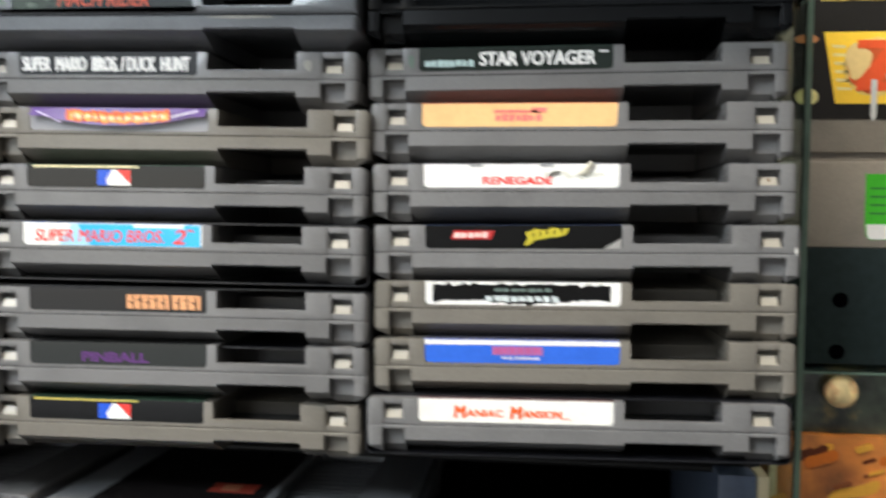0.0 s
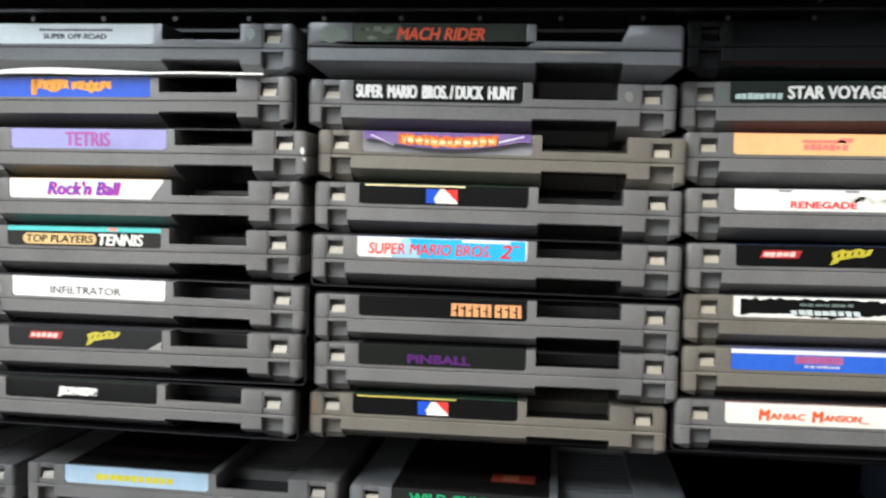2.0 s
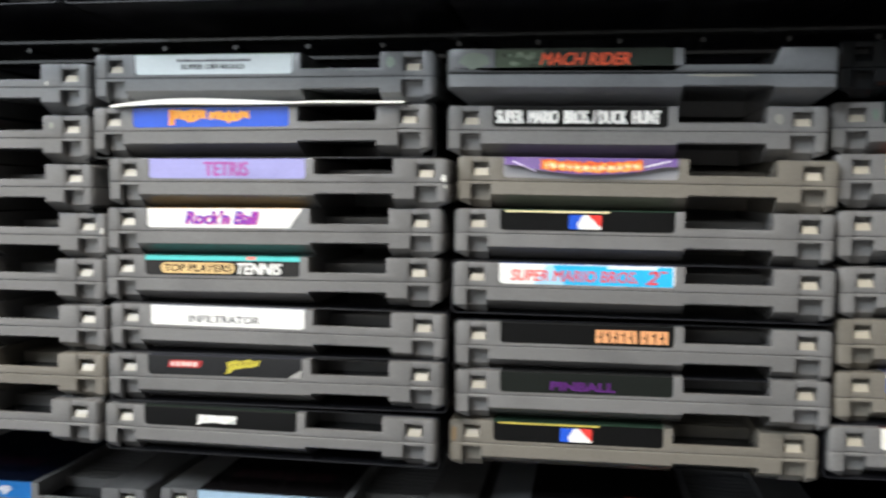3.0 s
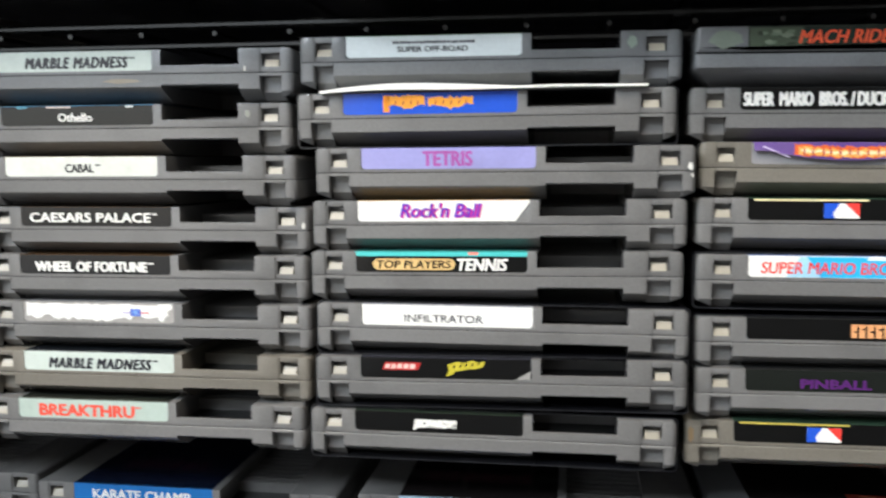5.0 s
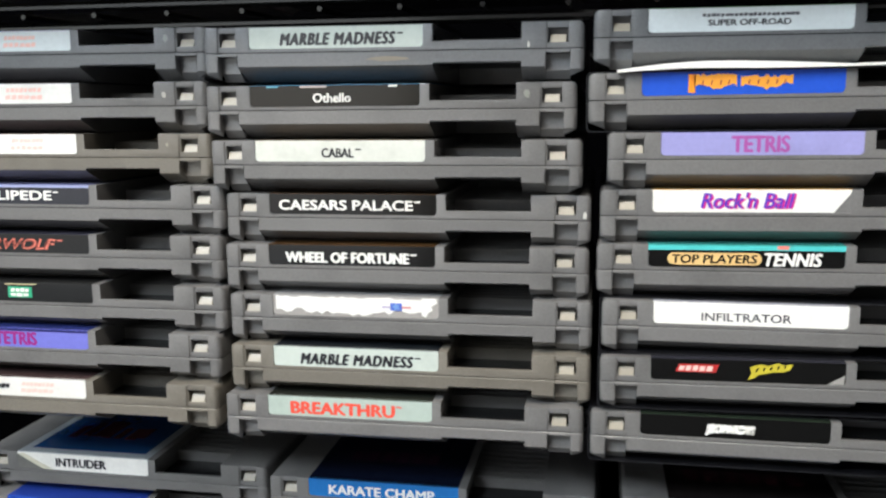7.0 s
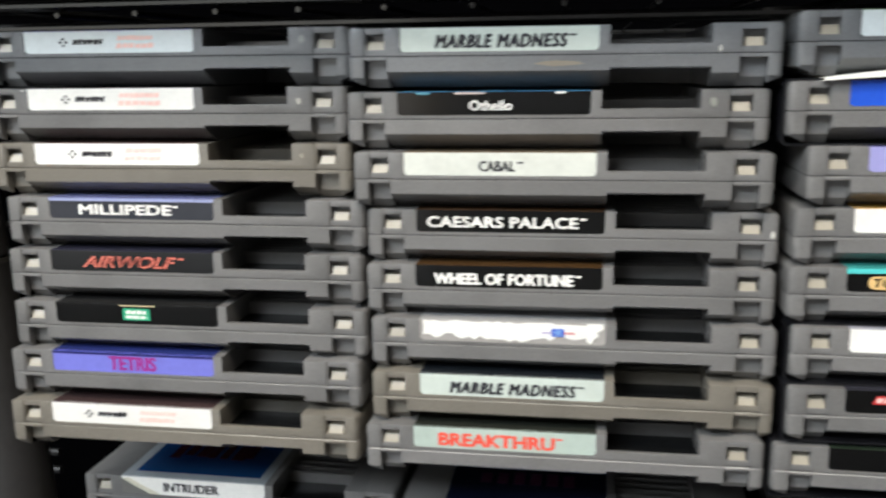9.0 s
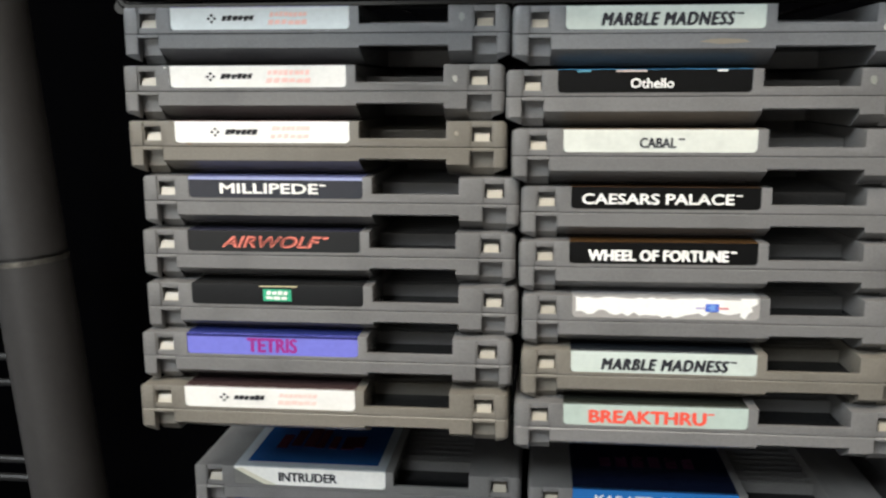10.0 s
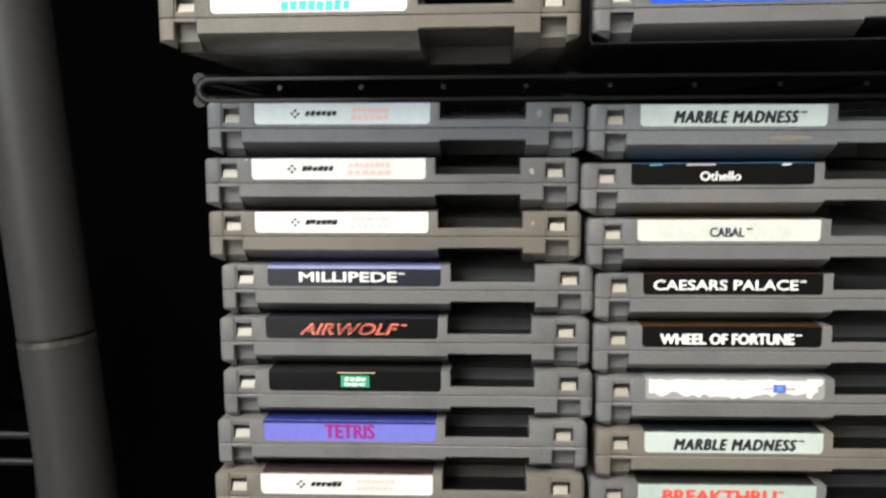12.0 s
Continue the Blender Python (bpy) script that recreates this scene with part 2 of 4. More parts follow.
def uv(u, v):
    return LX0 + u * (LX1 - LX0), LZ0 + v * (LZ1 - LZ0)


def rounded_label(cut=0.0, u0=0.0, u1=1.0, v0=0.0, v1=1.0, r=1.35):
    """The label's outline: rounded below, square above where it folds over; cut: a clipped lower corner."""
    (x0, z0), (x1, z1) = uv(u0, v0), uv(u1, v1)
    arc = lambda cx, cz, a0, a1: [(cx + r * math.cos(radians(a)), cz + r * math.sin(radians(a))) for a in np.linspace(a0, a1, 5)]
    out = [(x0, z1)] + arc(x0 + r, z0 + r, 180, 270)
    out += [(x1 - cut, z0), (x1 - 0.4, z1 - 1.2)] if cut else arc(x1 - r, z0 + r, 270, 360)
    return out + [(x1, z1)]


def ragged(u0, u1, v0, v1, rng, rough_low=0.18, rough_top=0.05, steps=26):
    """A torn strip with uneven edges."""
    xs = np.linspace(0, 1, steps)
    low = [uv(u0 + (u1 - u0) * x, v0 + rng.uniform(0, rough_low) + 0.1 * math.sin(9 * x)) for x in xs]
    high = [uv(u0 + (u1 - u0) * x, v1 - rng.uniform(0, rough_top)) for x in xs[::-1]]
    return low + high


def lettering_mesh(text, u0, u1, v0, v1, colour, slant=0.0, bold=0.0, y=0.2, space=1.0):
    curve = bpy.data.curves.new("lettering", "FONT")
    curve.body, curve.resolution_u, curve.shear, curve.space_character = text, 3, slant, space
    curve.fill_mode = "FRONT"
    holder = bpy.data.objects.new("lettering", curve)
    me = bpy.data.meshes.new_from_object(holder)
    bpy.data.objects.remove(holder)
    co = np.empty(len(me.vertices) * 3)
    me.vertices.foreach_get("co", co)
    co = co.reshape(-1, 3)
    low, high = co.min(0), co.max(0)
    (x0, z0), (x1, z1) = uv(u0, v0), uv(u1, v1)
    flat = np.zeros_like(co)
    flat[:, 0] = (x0 + (co[:, 0] - low[0]) / (high[0] - low[0]) * (x1 - x0)) * MM
    flat[:, 2] = (z0 + (co[:, 1] - low[1]) / (high[1] - low[1]) * (z1 - z0)) * MM
    flat[:, 1] = y * MM
    me.vertices.foreach_set("co", flat.ravel())
    me.materials.clear()
    me.materials.append(ink(*colour))
    bm = bmesh.new()
    w = max(0.0, bold) * 5.2 * MM
    shifts = [(0, 0), (-w, 0), (w, 0), (0, -0.6 * w), (0, 0.6 * w)] if w else [(0, 0)]
    for k, (dx, dz) in enumerate(shifts):
        once = bmesh.new()
        once.from_mesh(me)
        bmesh.ops.remove_doubles(once, verts=once.verts, dist=1e-6)
        made = bmesh.ops.extrude_face_region(once, geom=once.faces[:])["geom"]
        bmesh.ops.translate(once, verts=[g for g in made if isinstance(g, bmesh.types.BMVert)], vec=(0, -(0.05 + 0.006 * k) * MM, 0))
        bmesh.ops.translate(once, verts=once.verts, vec=(dx, 0.004 * k * MM, dz))
        bmesh.ops.recalc_face_normals(once, faces=once.faces)
        tmp = bpy.data.meshes.new("tmp")
        once.to_mesh(tmp)
        once.free()
        bm.from_mesh(tmp)
        bpy.data.meshes.remove(tmp)
    bm.to_mesh(me)
    bm.free()
    return me


def patch(parent, outline, colour, name="stripe", y=0.22, thick=0.05, label=""):
    bm = bmesh.new()
    prism(bm, outline, y - thick, y + 0.02)
    return part_bm(name, bm, ink(*colour), parent, label, 0)


def bar(parent, u0, u1, v0, v1, colour, lean=0.0, name="printed_bar", y=0.22, thick=0.05):
    (x0, z0), (x1, z1) = uv(u0, v0), uv(u1, v1)
    d = lean * (z1 - z0)
    return patch(parent, [(x0, z0), (x1, z0), (x1 + d, z1), (x0 + d, z1)], colour, name, y, thick)


def words(parent, text, u0, u1, v0, v1, colour, slant=0.0, bold=0.0, y=0.2, space=1.0):
    return part("lettering", lettering_mesh(text, u0, u1, v0, v1, colour, slant, bold, y, space), parent)


def scribble(parent, u0, u1, v0, v1, colour, rng, count=8, lean=0.2, y=0.22):
    """Lettering that cannot be read: upright bars of its size and colour."""
    step = (u1 - u0) / count
    for i in range(count):
        a = u0 + step * i
        bar(parent, a, a + step * rng.uniform(0.7, 0.92), v0 + rng.uniform(0, 0.12) * (v1 - v0), v1 - rng.uniform(0, 0.18) * (v1 - v0), colour, lean, "printed_bar", y)


def cartridge(m, shell, label_colour, words_of_it, face=(0.05, 0.05, 0.06), design=None, seed=0, cut=0.0, group="cartridges stacked on the rack shelf"):
    """One cartridge lying on its back, its printed end to the front. design draws on its end label."""
    root = thing("game_cartridge", m, words_of_it, "game cartridge", group)
    front, back = SHELLS[shell]
    part("front_shell", front, root)
    part("back_shell", back, root)
    part("inner_rim", RIM, root)
    if shell != "old":
        for t in (BLACKTABS if shell == "black" else TABS):
            part("catch_tab", t, root)
    for i in range(11):
        part("grip_rib", RIBS[shell], root).location.y = 4.7 * i * MM
    rng = random.Random(seed)
    if label_colour:
        bm = bmesh.new()
        prism(bm, rounded_label(cut), 0.25, 0.52)
        loft(bm, [[(x, 0.24, 16.3), (x, 0.27, 16.62), (x, 0.5, 16.82), (x, 0.95, 16.88), (x, 0.95, 16.3)] for x in (LX0, LX1)])
        end = part_bm("end_label", bm, ink(*label_colour), root, "", 0)
        bm = bmesh.new()
        box(bm, LX0, LX1, 0.35, 78, CT - 0.2, CT + 0.06)
        sheet = part_bm("face_label", bm, ink(*face), root, "", 0)
        if design:
            design(end, rng, sheet)
    return root


# ---- designs of the end labels ----
def d_brand_red(end, rng, sheet):
    x, z = uv(0.235, 0.50)
    for dx, dz in ((-1.0, 0), (0, 0.95), (1.0, 0), (0, -0.95)):
        patch(end, [(x + dx - 0.62, z + dz), (x + dx, z + dz - 0.55), (x + dx + 0.62, z + dz), (x + dx, z + dz + 0.55)], DARKTXT, "emblem")
    scribble(end, 0.29, 0.475, 0.38, 0.66, DARKTXT, rng, 6, 0.35)
    bar(end, 0.295, 0.47, 0.50, 0.56, DARKTXT, 0.35)
    for v, n, shift in ((0.20, 6, 0.0), (0.56, 8, 0.01)):
        scribble(end, 0.55 + shift, 0.79 + rng.uniform(-0.02, 0.02), v, v + 0.24, (0.85, 0.54, 0.48), rng, n, 0.25)


def d_text(text, u0, u1, v0, v1, colour, slant=0.0, bold=0.0, mark=True, extra=None, space=1.0):
    def draw(end, rng, sheet):
        words(end, text, u0, u1, v0, v1, colour, slant, bold, space=space)
        if mark:
            bar(end, u1 + 0.012, u1 + 0.045, v1 - 0.1, v1 - 0.02, colour)
        if extra:
            extra(end, rng, sheet)
    return draw


def x_top(colour, u0=0.0, u1=1.0, v0=0.86):
    return lambda end, rng, sheet: bar(end, u0, u1, v0, 0.995, colour, 0, "stripe")


def d_green_box(end, rng, sheet):
    bar(end, 0.42, 0.585, 0.20, 0.78, GREEN, 0, "emblem")
    scribble(end, 0.44, 0.57, 0.50, 0.70, WHITE, rng, 4, 0.2, 0.16)
    scribble(end, 0.44, 0.57, 0.26, 0.44, WHITE, rng, 3, -0.2, 0.16)
    bar(end, 0.40, 0.62, 0.9, 0.94, CREAM)


def d_torn(end, rng, sheet):
    outline = ragged(0.02, 0.93, 0.04, 1.0, rng, 0.26, 0.09, 30)
    patch(end, outline, WHITE, "torn_paper", 0.2, 0.12)
    patch(end, [uv(0.9, 0.16), uv(0.925, 0.05), uv(0.94, 0.30), uv(0.965, 0.42), uv(0.955, 0.60), uv(0.99, 0.78), uv(0.985, 1.0), uv(0.9, 1.0)], WHITE, "torn_paper", 0.21, 0.12)
    bar(end, 0.715, 0.785, 0.36, 0.74, (0.08, 0.14, 0.50), 0.0, "emblem", 0.06)
    bar(end, 0.66, 0.715, 0.48, 0.58, (0.45, 0.40, 0.55), 0.5, "emblem", 0.06)
    bar(end, 0.785, 0.84, 0.48, 0.58, (0.60, 0.25, 0.25), -0.5, "emblem", 0.06)
    x, z = uv(0.75, 0.56)
    patch(end, [(x + (1.5 if i % 2 else 0.7) * math.cos(i * math.pi / 5), z + (1.5 if i % 2 else 0.7) * math.sin(i * math.pi / 5)) for i in range(10)], (0.16, 0.30, 0.62), "emblem", 0.0)


def d_offroad(end, rng, sheet):
    scribble(end, 0.27, 0.74, 0.62, 0.77, (0.09, 0.09, 0.10), rng, 21, 0.1)
    words(end, "SUPER OFF-ROAD", 0.30, 0.70, 0.25, 0.50, DARKTXT, 0.0, 0.02)


def d_orange_scrawl(end, rng, sheet):
    bar(end, 0.235, 0.27, 0.10, 0.90, ORANGE)
    patch(end, ragged(0.262, 0.475, 0.30, 0.94, rng, 0.10, 0.14), (0.92, 0.38, 0.05), "printed_bar")
    patch(end, ragged(0.495, 0.75, 0.28, 0.84, rng, 0.12, 0.14), (0.92, 0.38, 0.05), "printed_bar")
    for u in (0.30, 0.345, 0.39, 0.43, 0.53, 0.575, 0.62, 0.665, 0.705):
        bar(end, u, u + 0.008, 0.42, 0.62, (0.40, 0.10, 0.06), 0.2, "printed_bar", 0.14)


def d_rock(end, rng, sheet):
    words(end, "Rock'n Ball", 0.26, 0.73, 0.16, 0.86, MAGENTA, 0.25, 0.03)
    words(end, "Rock'n Ball", 0.25, 0.72, 0.20, 0.90, (0.12, 0.05, 0.45), 0.25, 0.012, 0.13)


def d_tennis(end, rng, sheet):
    bar(end, 0.0, 1.0, 0.78, 0.995, TEAL, 0, "stripe")
    bar(end, 0.66, 0.72, 0.84, 0.995, SALMON, 0, "stripe", 0.17)
    (x0, z0), (x1, z1) = uv(0.10, 0.10), uv(0.585, 0.66)
    r = (z1 - z0) / 2
    ends = [(x1 - r + r * math.cos(a), z0 + r + r * math.sin(a)) for a in np.linspace(-math.pi / 2, math.pi / 2, 9)]
    ends += [(x0 + r + r * math.cos(a), z0 + r + r * math.sin(a)) for a in np.linspace(math.pi / 2, 3 * math.pi / 2, 9)]
    patch(end, ends, TAN, "title_panel")
    words(end, "TOP PLAYERS", 0.125, 0.56, 0.19, 0.57, BLACK, 0.1, 0.02, 0.15)
    words(end, "TENNIS", 0.60, 0.885, 0.08, 0.66, WHITE, 0.2, 0.04)


def d_pill_squiggle(end, rng, sheet):
    bar(end, 0.13, 0.34, 0.40, 0.78, (0.42, 0.03, 0.03), 0.4, "brand_panel")
    scribble(end, 0.145, 0.325, 0.46, 0.72, (0.80, 0.55, 0.50), rng, 5, 0.3, 0.16)
    swoosh = [(0.505, 0.10), (0.545, 0.22), (0.56, 0.36), (0.60, 0.42), (0.64, 0.50), (0.68, 0.50), (0.72, 0.62), (0.735, 0.90), (0.69, 0.84), (0.66, 0.93), (0.61, 0.80), (0.57, 0.86), (0.515, 0.70), (0.525, 0.42)]
    patch(end, [uv(u, v) for u, v in swoosh], (0.50, 0.42, 0.04), "title_mark")
    for i in range(5):
        bar(end, 0.545 + 0.036 * i, 0.553 + 0.036 * i, 0.50 + 0.05 * i, 0.68 + 0.04 * i, BLACK, 0.4, "printed_bar", 0.16)
    x1, z1 = uv(1.0, 0.0)
    patch(end, [(x1 - 5.2, z1 + 0.1), (x1 - 0.5, z1 + 0.1), (x1 - 0.2, z1 + 3.0), (x1 - 2.4, z1 + 1.7)], (0.30, 0.29, 0.27), "worn_corner", 0.2)


def d_league(line):
    def draw(end, rng, sheet):
        bar(end, 0.03, 0.63, 0.90, 0.985, line, 0, "stripe")
        bar(end, 0.40, 0.585, 0.10, 0.80, WHITE, 0, "emblem")
        (x0, z0), (x1, z1) = uv(0.40, 0.10), uv(0.585, 0.80)
        patch(end, [(x0, z0), (x0 + 3.2, z0), (x0 + 2.6, z0 + 1.6), (x0 + 4.6, z1), (x0, z1)], BLUE, "emblem", 0.15)
        patch(end, [(x1 - 1.2, z0 + 1.6), (x1, z0 + 0.6), (x1, z1), (x1 - 4.2, z1)], RED, "emblem", 0.15)
    return draw


def d_cyan_title(end, rng, sheet):
    (x0, z0), (x1, z1) = uv(0.22, 0.02), uv(0.99, 0.98)
    patch(end, [(x0, z0), (x1, z0), (x1, z1), (x0 + 3, z1), (x0 + 1, (z0 + z1) / 2)], CYAN, "stripe")
    patch(end, [(x0 - 1, z0), (x0 + 9, z0), (x0 + 5, z1), (x0 + 3, z1)], (0.35, 0.62, 0.80), "stripe", 0.2)
    words(end, "SUPER MARIO BROS.", 0.07, 0.79, 0.18, 0.72, RED, 0.12, 0.015, 0.12)
    bar(end, 0.62, 0.90, 0.84, 0.98, (0.70, 0.80, 0.85), 0.3, "stripe", 0.2)
    words(end, "2", 0.84, 0.91, 0.14, 0.78, RED, 0.25, 0.03, 0.12)
    bar(end, 0.92, 0.955, 0.7, 0.78, RED, 0, "printed_bar", 0.12)


def d_orange_blocks(end, rng, sheet):
    for a, b in ((0.555, 0.79), (0.81, 0.965)):
        bar(end, a, b, 0.14, 0.78, (0.78, 0.36, 0.16), 0, "title_panel")
        n = int((b - a) / 0.045)
        for i in range(n):
            u = a + (b - a) * (i + 0.7) / (n + 0.4)
            bar(end, u, u + 0.010, 0.14, 0.70, BLACK, 0, "printed_bar", 0.16)
            bar(end, u - 0.018, u, 0.40 + 0.12 * (i % 2), 0.47 + 0.12 * (i % 2), BLACK, 0, "printed_bar", 0.16)


def d_machine(end, rng, sheet):
    patch(end, [(15.7, 10.3), (30.0, 10.3), (32.5, 12.5), (31.0, 16.5), (15.7, 16.5)], (0.060, 0.078, 0.052), "faded_picture", 0.24, 0.05)
    for k in range(16):
        x, z, w, h = rng.uniform(18.2, 29), rng.uniform(11.4, 15.4), rng.uniform(0.7, 2.2), rng.uniform(0.4, 1.1)
        blot = [(x + w * math.cos(a) * rng.uniform(0.5, 1), z + h * math.sin(a) * rng.uniform(0.5, 1)) for a in np.linspace(0, 2 * math.pi, 9, endpoint=False)]
        patch(end, blot, ((0.11, 0.145, 0.10), (0.035, 0.045, 0.03), (0.15, 0.18, 0.13))[k % 3], "faded_picture", 0.23 - 0.004 * k, 0.05)
    words(end, "MACH RIDER", 0.26, 0.76, 0.24, 0.82, (0.75, 0.10, 0.04), 0.25, 0.03)


def d_peeled(end, rng, sheet):
    """A label that has come loose and curls away from the end."""
    bm = bmesh.new()
    n = 28
    rows = []
    for i in range(n + 1):
        u = i / n
        sag = 0.62 - 0.42 * math.sin(math.pi * min(1, max(0, (u - 0.08) / 0.84))) ** 0.8
        x, zt = uv(0.01 + 0.98 * u, 1.0)
        _, zb = uv(0, sag)
        rows.append([bm.verts.new((x * MM, y * MM, z * MM)) for y, z in ((0.1, zt), (-0.55, (zt + zb) / 2 + 0.4), (-1.5, zb), (-1.35, zb), (-0.35, (zt + zb) / 2 + 0.4), (0.25, zt))])
    for a, b in zip(rows, rows[1:]):
        for i in range(5):
            bm.faces.new((a[i], a[i + 1], b[i + 1], b[i]))
    part_bm("loose_label", bm, ink(0.085, 0.035, 0.19, 0.4), end)
    def lens(u0, u1, v, rise, fall, colour, y):
        low = [uv(u0 + (u1 - u0) * t, v - fall * math.sin(math.pi * t) + rng.uniform(-0.02, 0.02)) for t in np.linspace(0, 1, 14)]
        high = [uv(u0 + (u1 - u0) * t, v + rise * math.sin(math.pi * t) ** 0.7 + rng.uniform(-0.04, 0.04)) for t in np.linspace(1, 0, 14)]
        patch(end, low + high, colour, "printed_bar", y, 0.04)

    def band(u0, u1, v0, v1, colour, y, drop=0.12, edge=0.05):
        low = [uv(u0 + (u1 - u0) * t, v0 - drop * math.sin(math.pi * t) + rng.uniform(-edge, edge)) for t in np.linspace(0, 1, 40)]
        high = [uv(u0 + (u1 - u0) * t, v1 - drop * math.sin(math.pi * t) + rng.uniform(-edge, edge)) for t in np.linspace(1, 0, 40)]
        patch(end, low + high, colour, "printed_bar", y, 0.04)

    band(0.22, 0.80, 0.40, 0.92, (0.70, 0.13, 0.04), -1.36, 0.10, 0.06)
    band(0.24, 0.79, 0.46, 0.80, (0.85, 0.40, 0.10), -1.42, 0.10, 0.07)
    band(0.25, 0.78, 0.57, 0.70, (0.88, 0.70, 0.40), -1.48, 0.10, 0.06)
    for k in range(11):
        a = 0.27 + 0.046 * k + rng.uniform(-0.008, 0.008)
        lens(a, a + 0.012, 0.56, 0.20, 0.18, (0.45, 0.07, 0.06), -1.54)
    patch(end, [uv(0.80, 0.62), uv(0.95, 0.93), uv(0.955, 0.88), uv(0.81, 0.56)], (0.75, 0.70, 0.78), "printed_bar", -1.40, 0.04)
    patch(end, [uv(0.05, 0.80), uv(0.19, 0.30), uv(0.20, 0.34), uv(0.06, 0.84)], (0.60, 0.50, 0.70), "printed_bar", -1.36, 0.04)


def d_voyager(end, rng, sheet):
    scribble(end, 0.03, 0.29, 0.18, 0.48, (0.45, 0.58, 0.55), rng, 8, 0.1)
    words(end, "STAR VOYAGER", 0.32, 0.91, 0.22, 0.80, WHITE, 0.0, 0.045)
    bar(end, 0.93, 0.975, 0.72, 0.8, WHITE)


def d_peach(end, rng, sheet):
    scribble(end, 0.38, 0.62, 0.22, 0.55, SALMON, rng, 7, 0.1)
    bar(end, 0.37, 0.60, 0.58, 0.72, SALMON, 0.4)
    bar(end, 0.56, 0.64, 0.60, 0.82, SALMON, 0.3)


def d_renegade(end, rng, sheet):
    words(end, "RENEGADE", 0.31, 0.66, 0.14, 0.46, RED, 0.0, 0.03)
    for u in (0.24, 0.60):
        bar(end, u, u + 0.07, 0.90, 0.99, (0.2, 0.2, 0.2))
    patch(end, ragged(0.62, 0.93, 0.30, 0.75, rng, 0.35, 0.3, 14), (0.62, 0.60, 0.52), "scuffed_paper", 0.2, 0.06)
    bm = bmesh.new()
    for i in range(7):
        x, z = uv(0.82 + 0.006 * i, 0.62 + 0.07 * i)
        box(bm, x - 1.5 + 0.15 * i, x + 1.2 - 0.1 * i, -0.5 - 0.12 * i, 0.25, z - 0.4, z + 0.5, 0.2, 1)
    part_bm("curled_flap", bm, ink(0.66, 0.62, 0.50, 0.6), end)


def d_worn_black(end, rng, sheet):
    patch(end, ragged(0.04, 0.95, 0.08, 0.98, rng, 0.10, 0.14, 40), BLACK, "printed_field", 0.2, 0.06)
    scribble(end, 0.36, 0.66, 0.58, 0.74, (0.12, 0.16, 0.14), rng, 7, 0.2, 0.12)
    scribble(end, 0.32, 0.70, 0.14, 0.42, (0.55, 0.60, 0.58), rng, 9, -0.3, 0.12)
    for u, w in ((0.10, 0.10), (0.76, 0.09)):
        patch(end, ragged(u, u + w, 0.84, 1.0, rng, 0.1, 0.02, 8), WHITE, "torn_paper", 0.13, 0.04)


def d_blue_field(end, rng, sheet):
    bar(end, 0.0, 1.0, 0.80, 0.995, WHITE, 0, "stripe")
    scribble(end, 0.36, 0.60, 0.42, 0.70, (0.45, 0.10, 0.25), rng, 6, 0)
    bar(end, 0.35, 0.61, 0.36, 0.74, (0.35, 0.12, 0.30), 0, "title_panel", 0.25)
    scribble(end, 0.40, 0.60, 0.16, 0.30, (0.5, 0.5, 0.6), rng, 6, 0)


def d_mansion(end, rng, sheet):
    for i, (text, a, b) in enumerate((("MANIAC", 0.19, 0.44), ("MANSION", 0.48, 0.74))):
        words(end, text[0], a, a + 0.055, 0.20, 0.72, (0.75, 0.12, 0.03), 0.1, 0.05)
        words(end, text[1:], a + 0.06, b, 0.26, 0.56, (0.75, 0.12, 0.03), 0.1, 0.03)
    bar(end, 0.74, 0.79, 0.20, 0.25, (0.75, 0.12, 0.03), -2.0)


# ---- setting ----
bm = bmesh.new()
box(bm, -2600, 3400, -3600, 700, -60, 0)
structure("floor", bm, CARPET, "dark grey carpet floor of the shop", "floor")
bm = bmesh.new()
box(bm, -2600, 3400, -3600, 700, 2800, 2900)
structure("ceiling", bm, CEILPAINT, "white painted shop ceiling", "ceiling")
bm = bmesh.new()
box(bm, -2600, 3400, 600, 700, 0, 2800)
structure("wall_north", bm, WALLPAINT, "plain painted wall behind the rack", "wall")
bm = bmesh.new()
for x0, x1, z0, z1 in ((-2600, -2250, 0, 2800), (-350, 3400, 0, 2800), (-2250, -350, 0, 550), (-2250, -350, 2250, 2800)):
    box(bm, x0, x1, -2800, -2700, z0, z1)
structure("wall_south", bm, WALLPAINT, "plain painted wall across the shop with a window opening", "wall")
bm = bmesh.new()
box(bm, 3300, 3400, -2700, 600, 0, 2800)
structure("wall_east", bm, WALLPAINT, "plain painted side wall", "wall")
bm = bmesh.new()
box(bm, -2600, -2500, -2700, 600, 0, 2800)
structure("wall_west", bm, WALLPAINT, "plain painted side wall", "wall")
# added board: its near-black colour stands in for the unlit depth behind the rack
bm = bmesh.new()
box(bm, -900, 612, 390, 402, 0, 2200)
structure("backboard", bm, NEARBLACK, "added black board standing in for the dark behind the rack", "backboard")


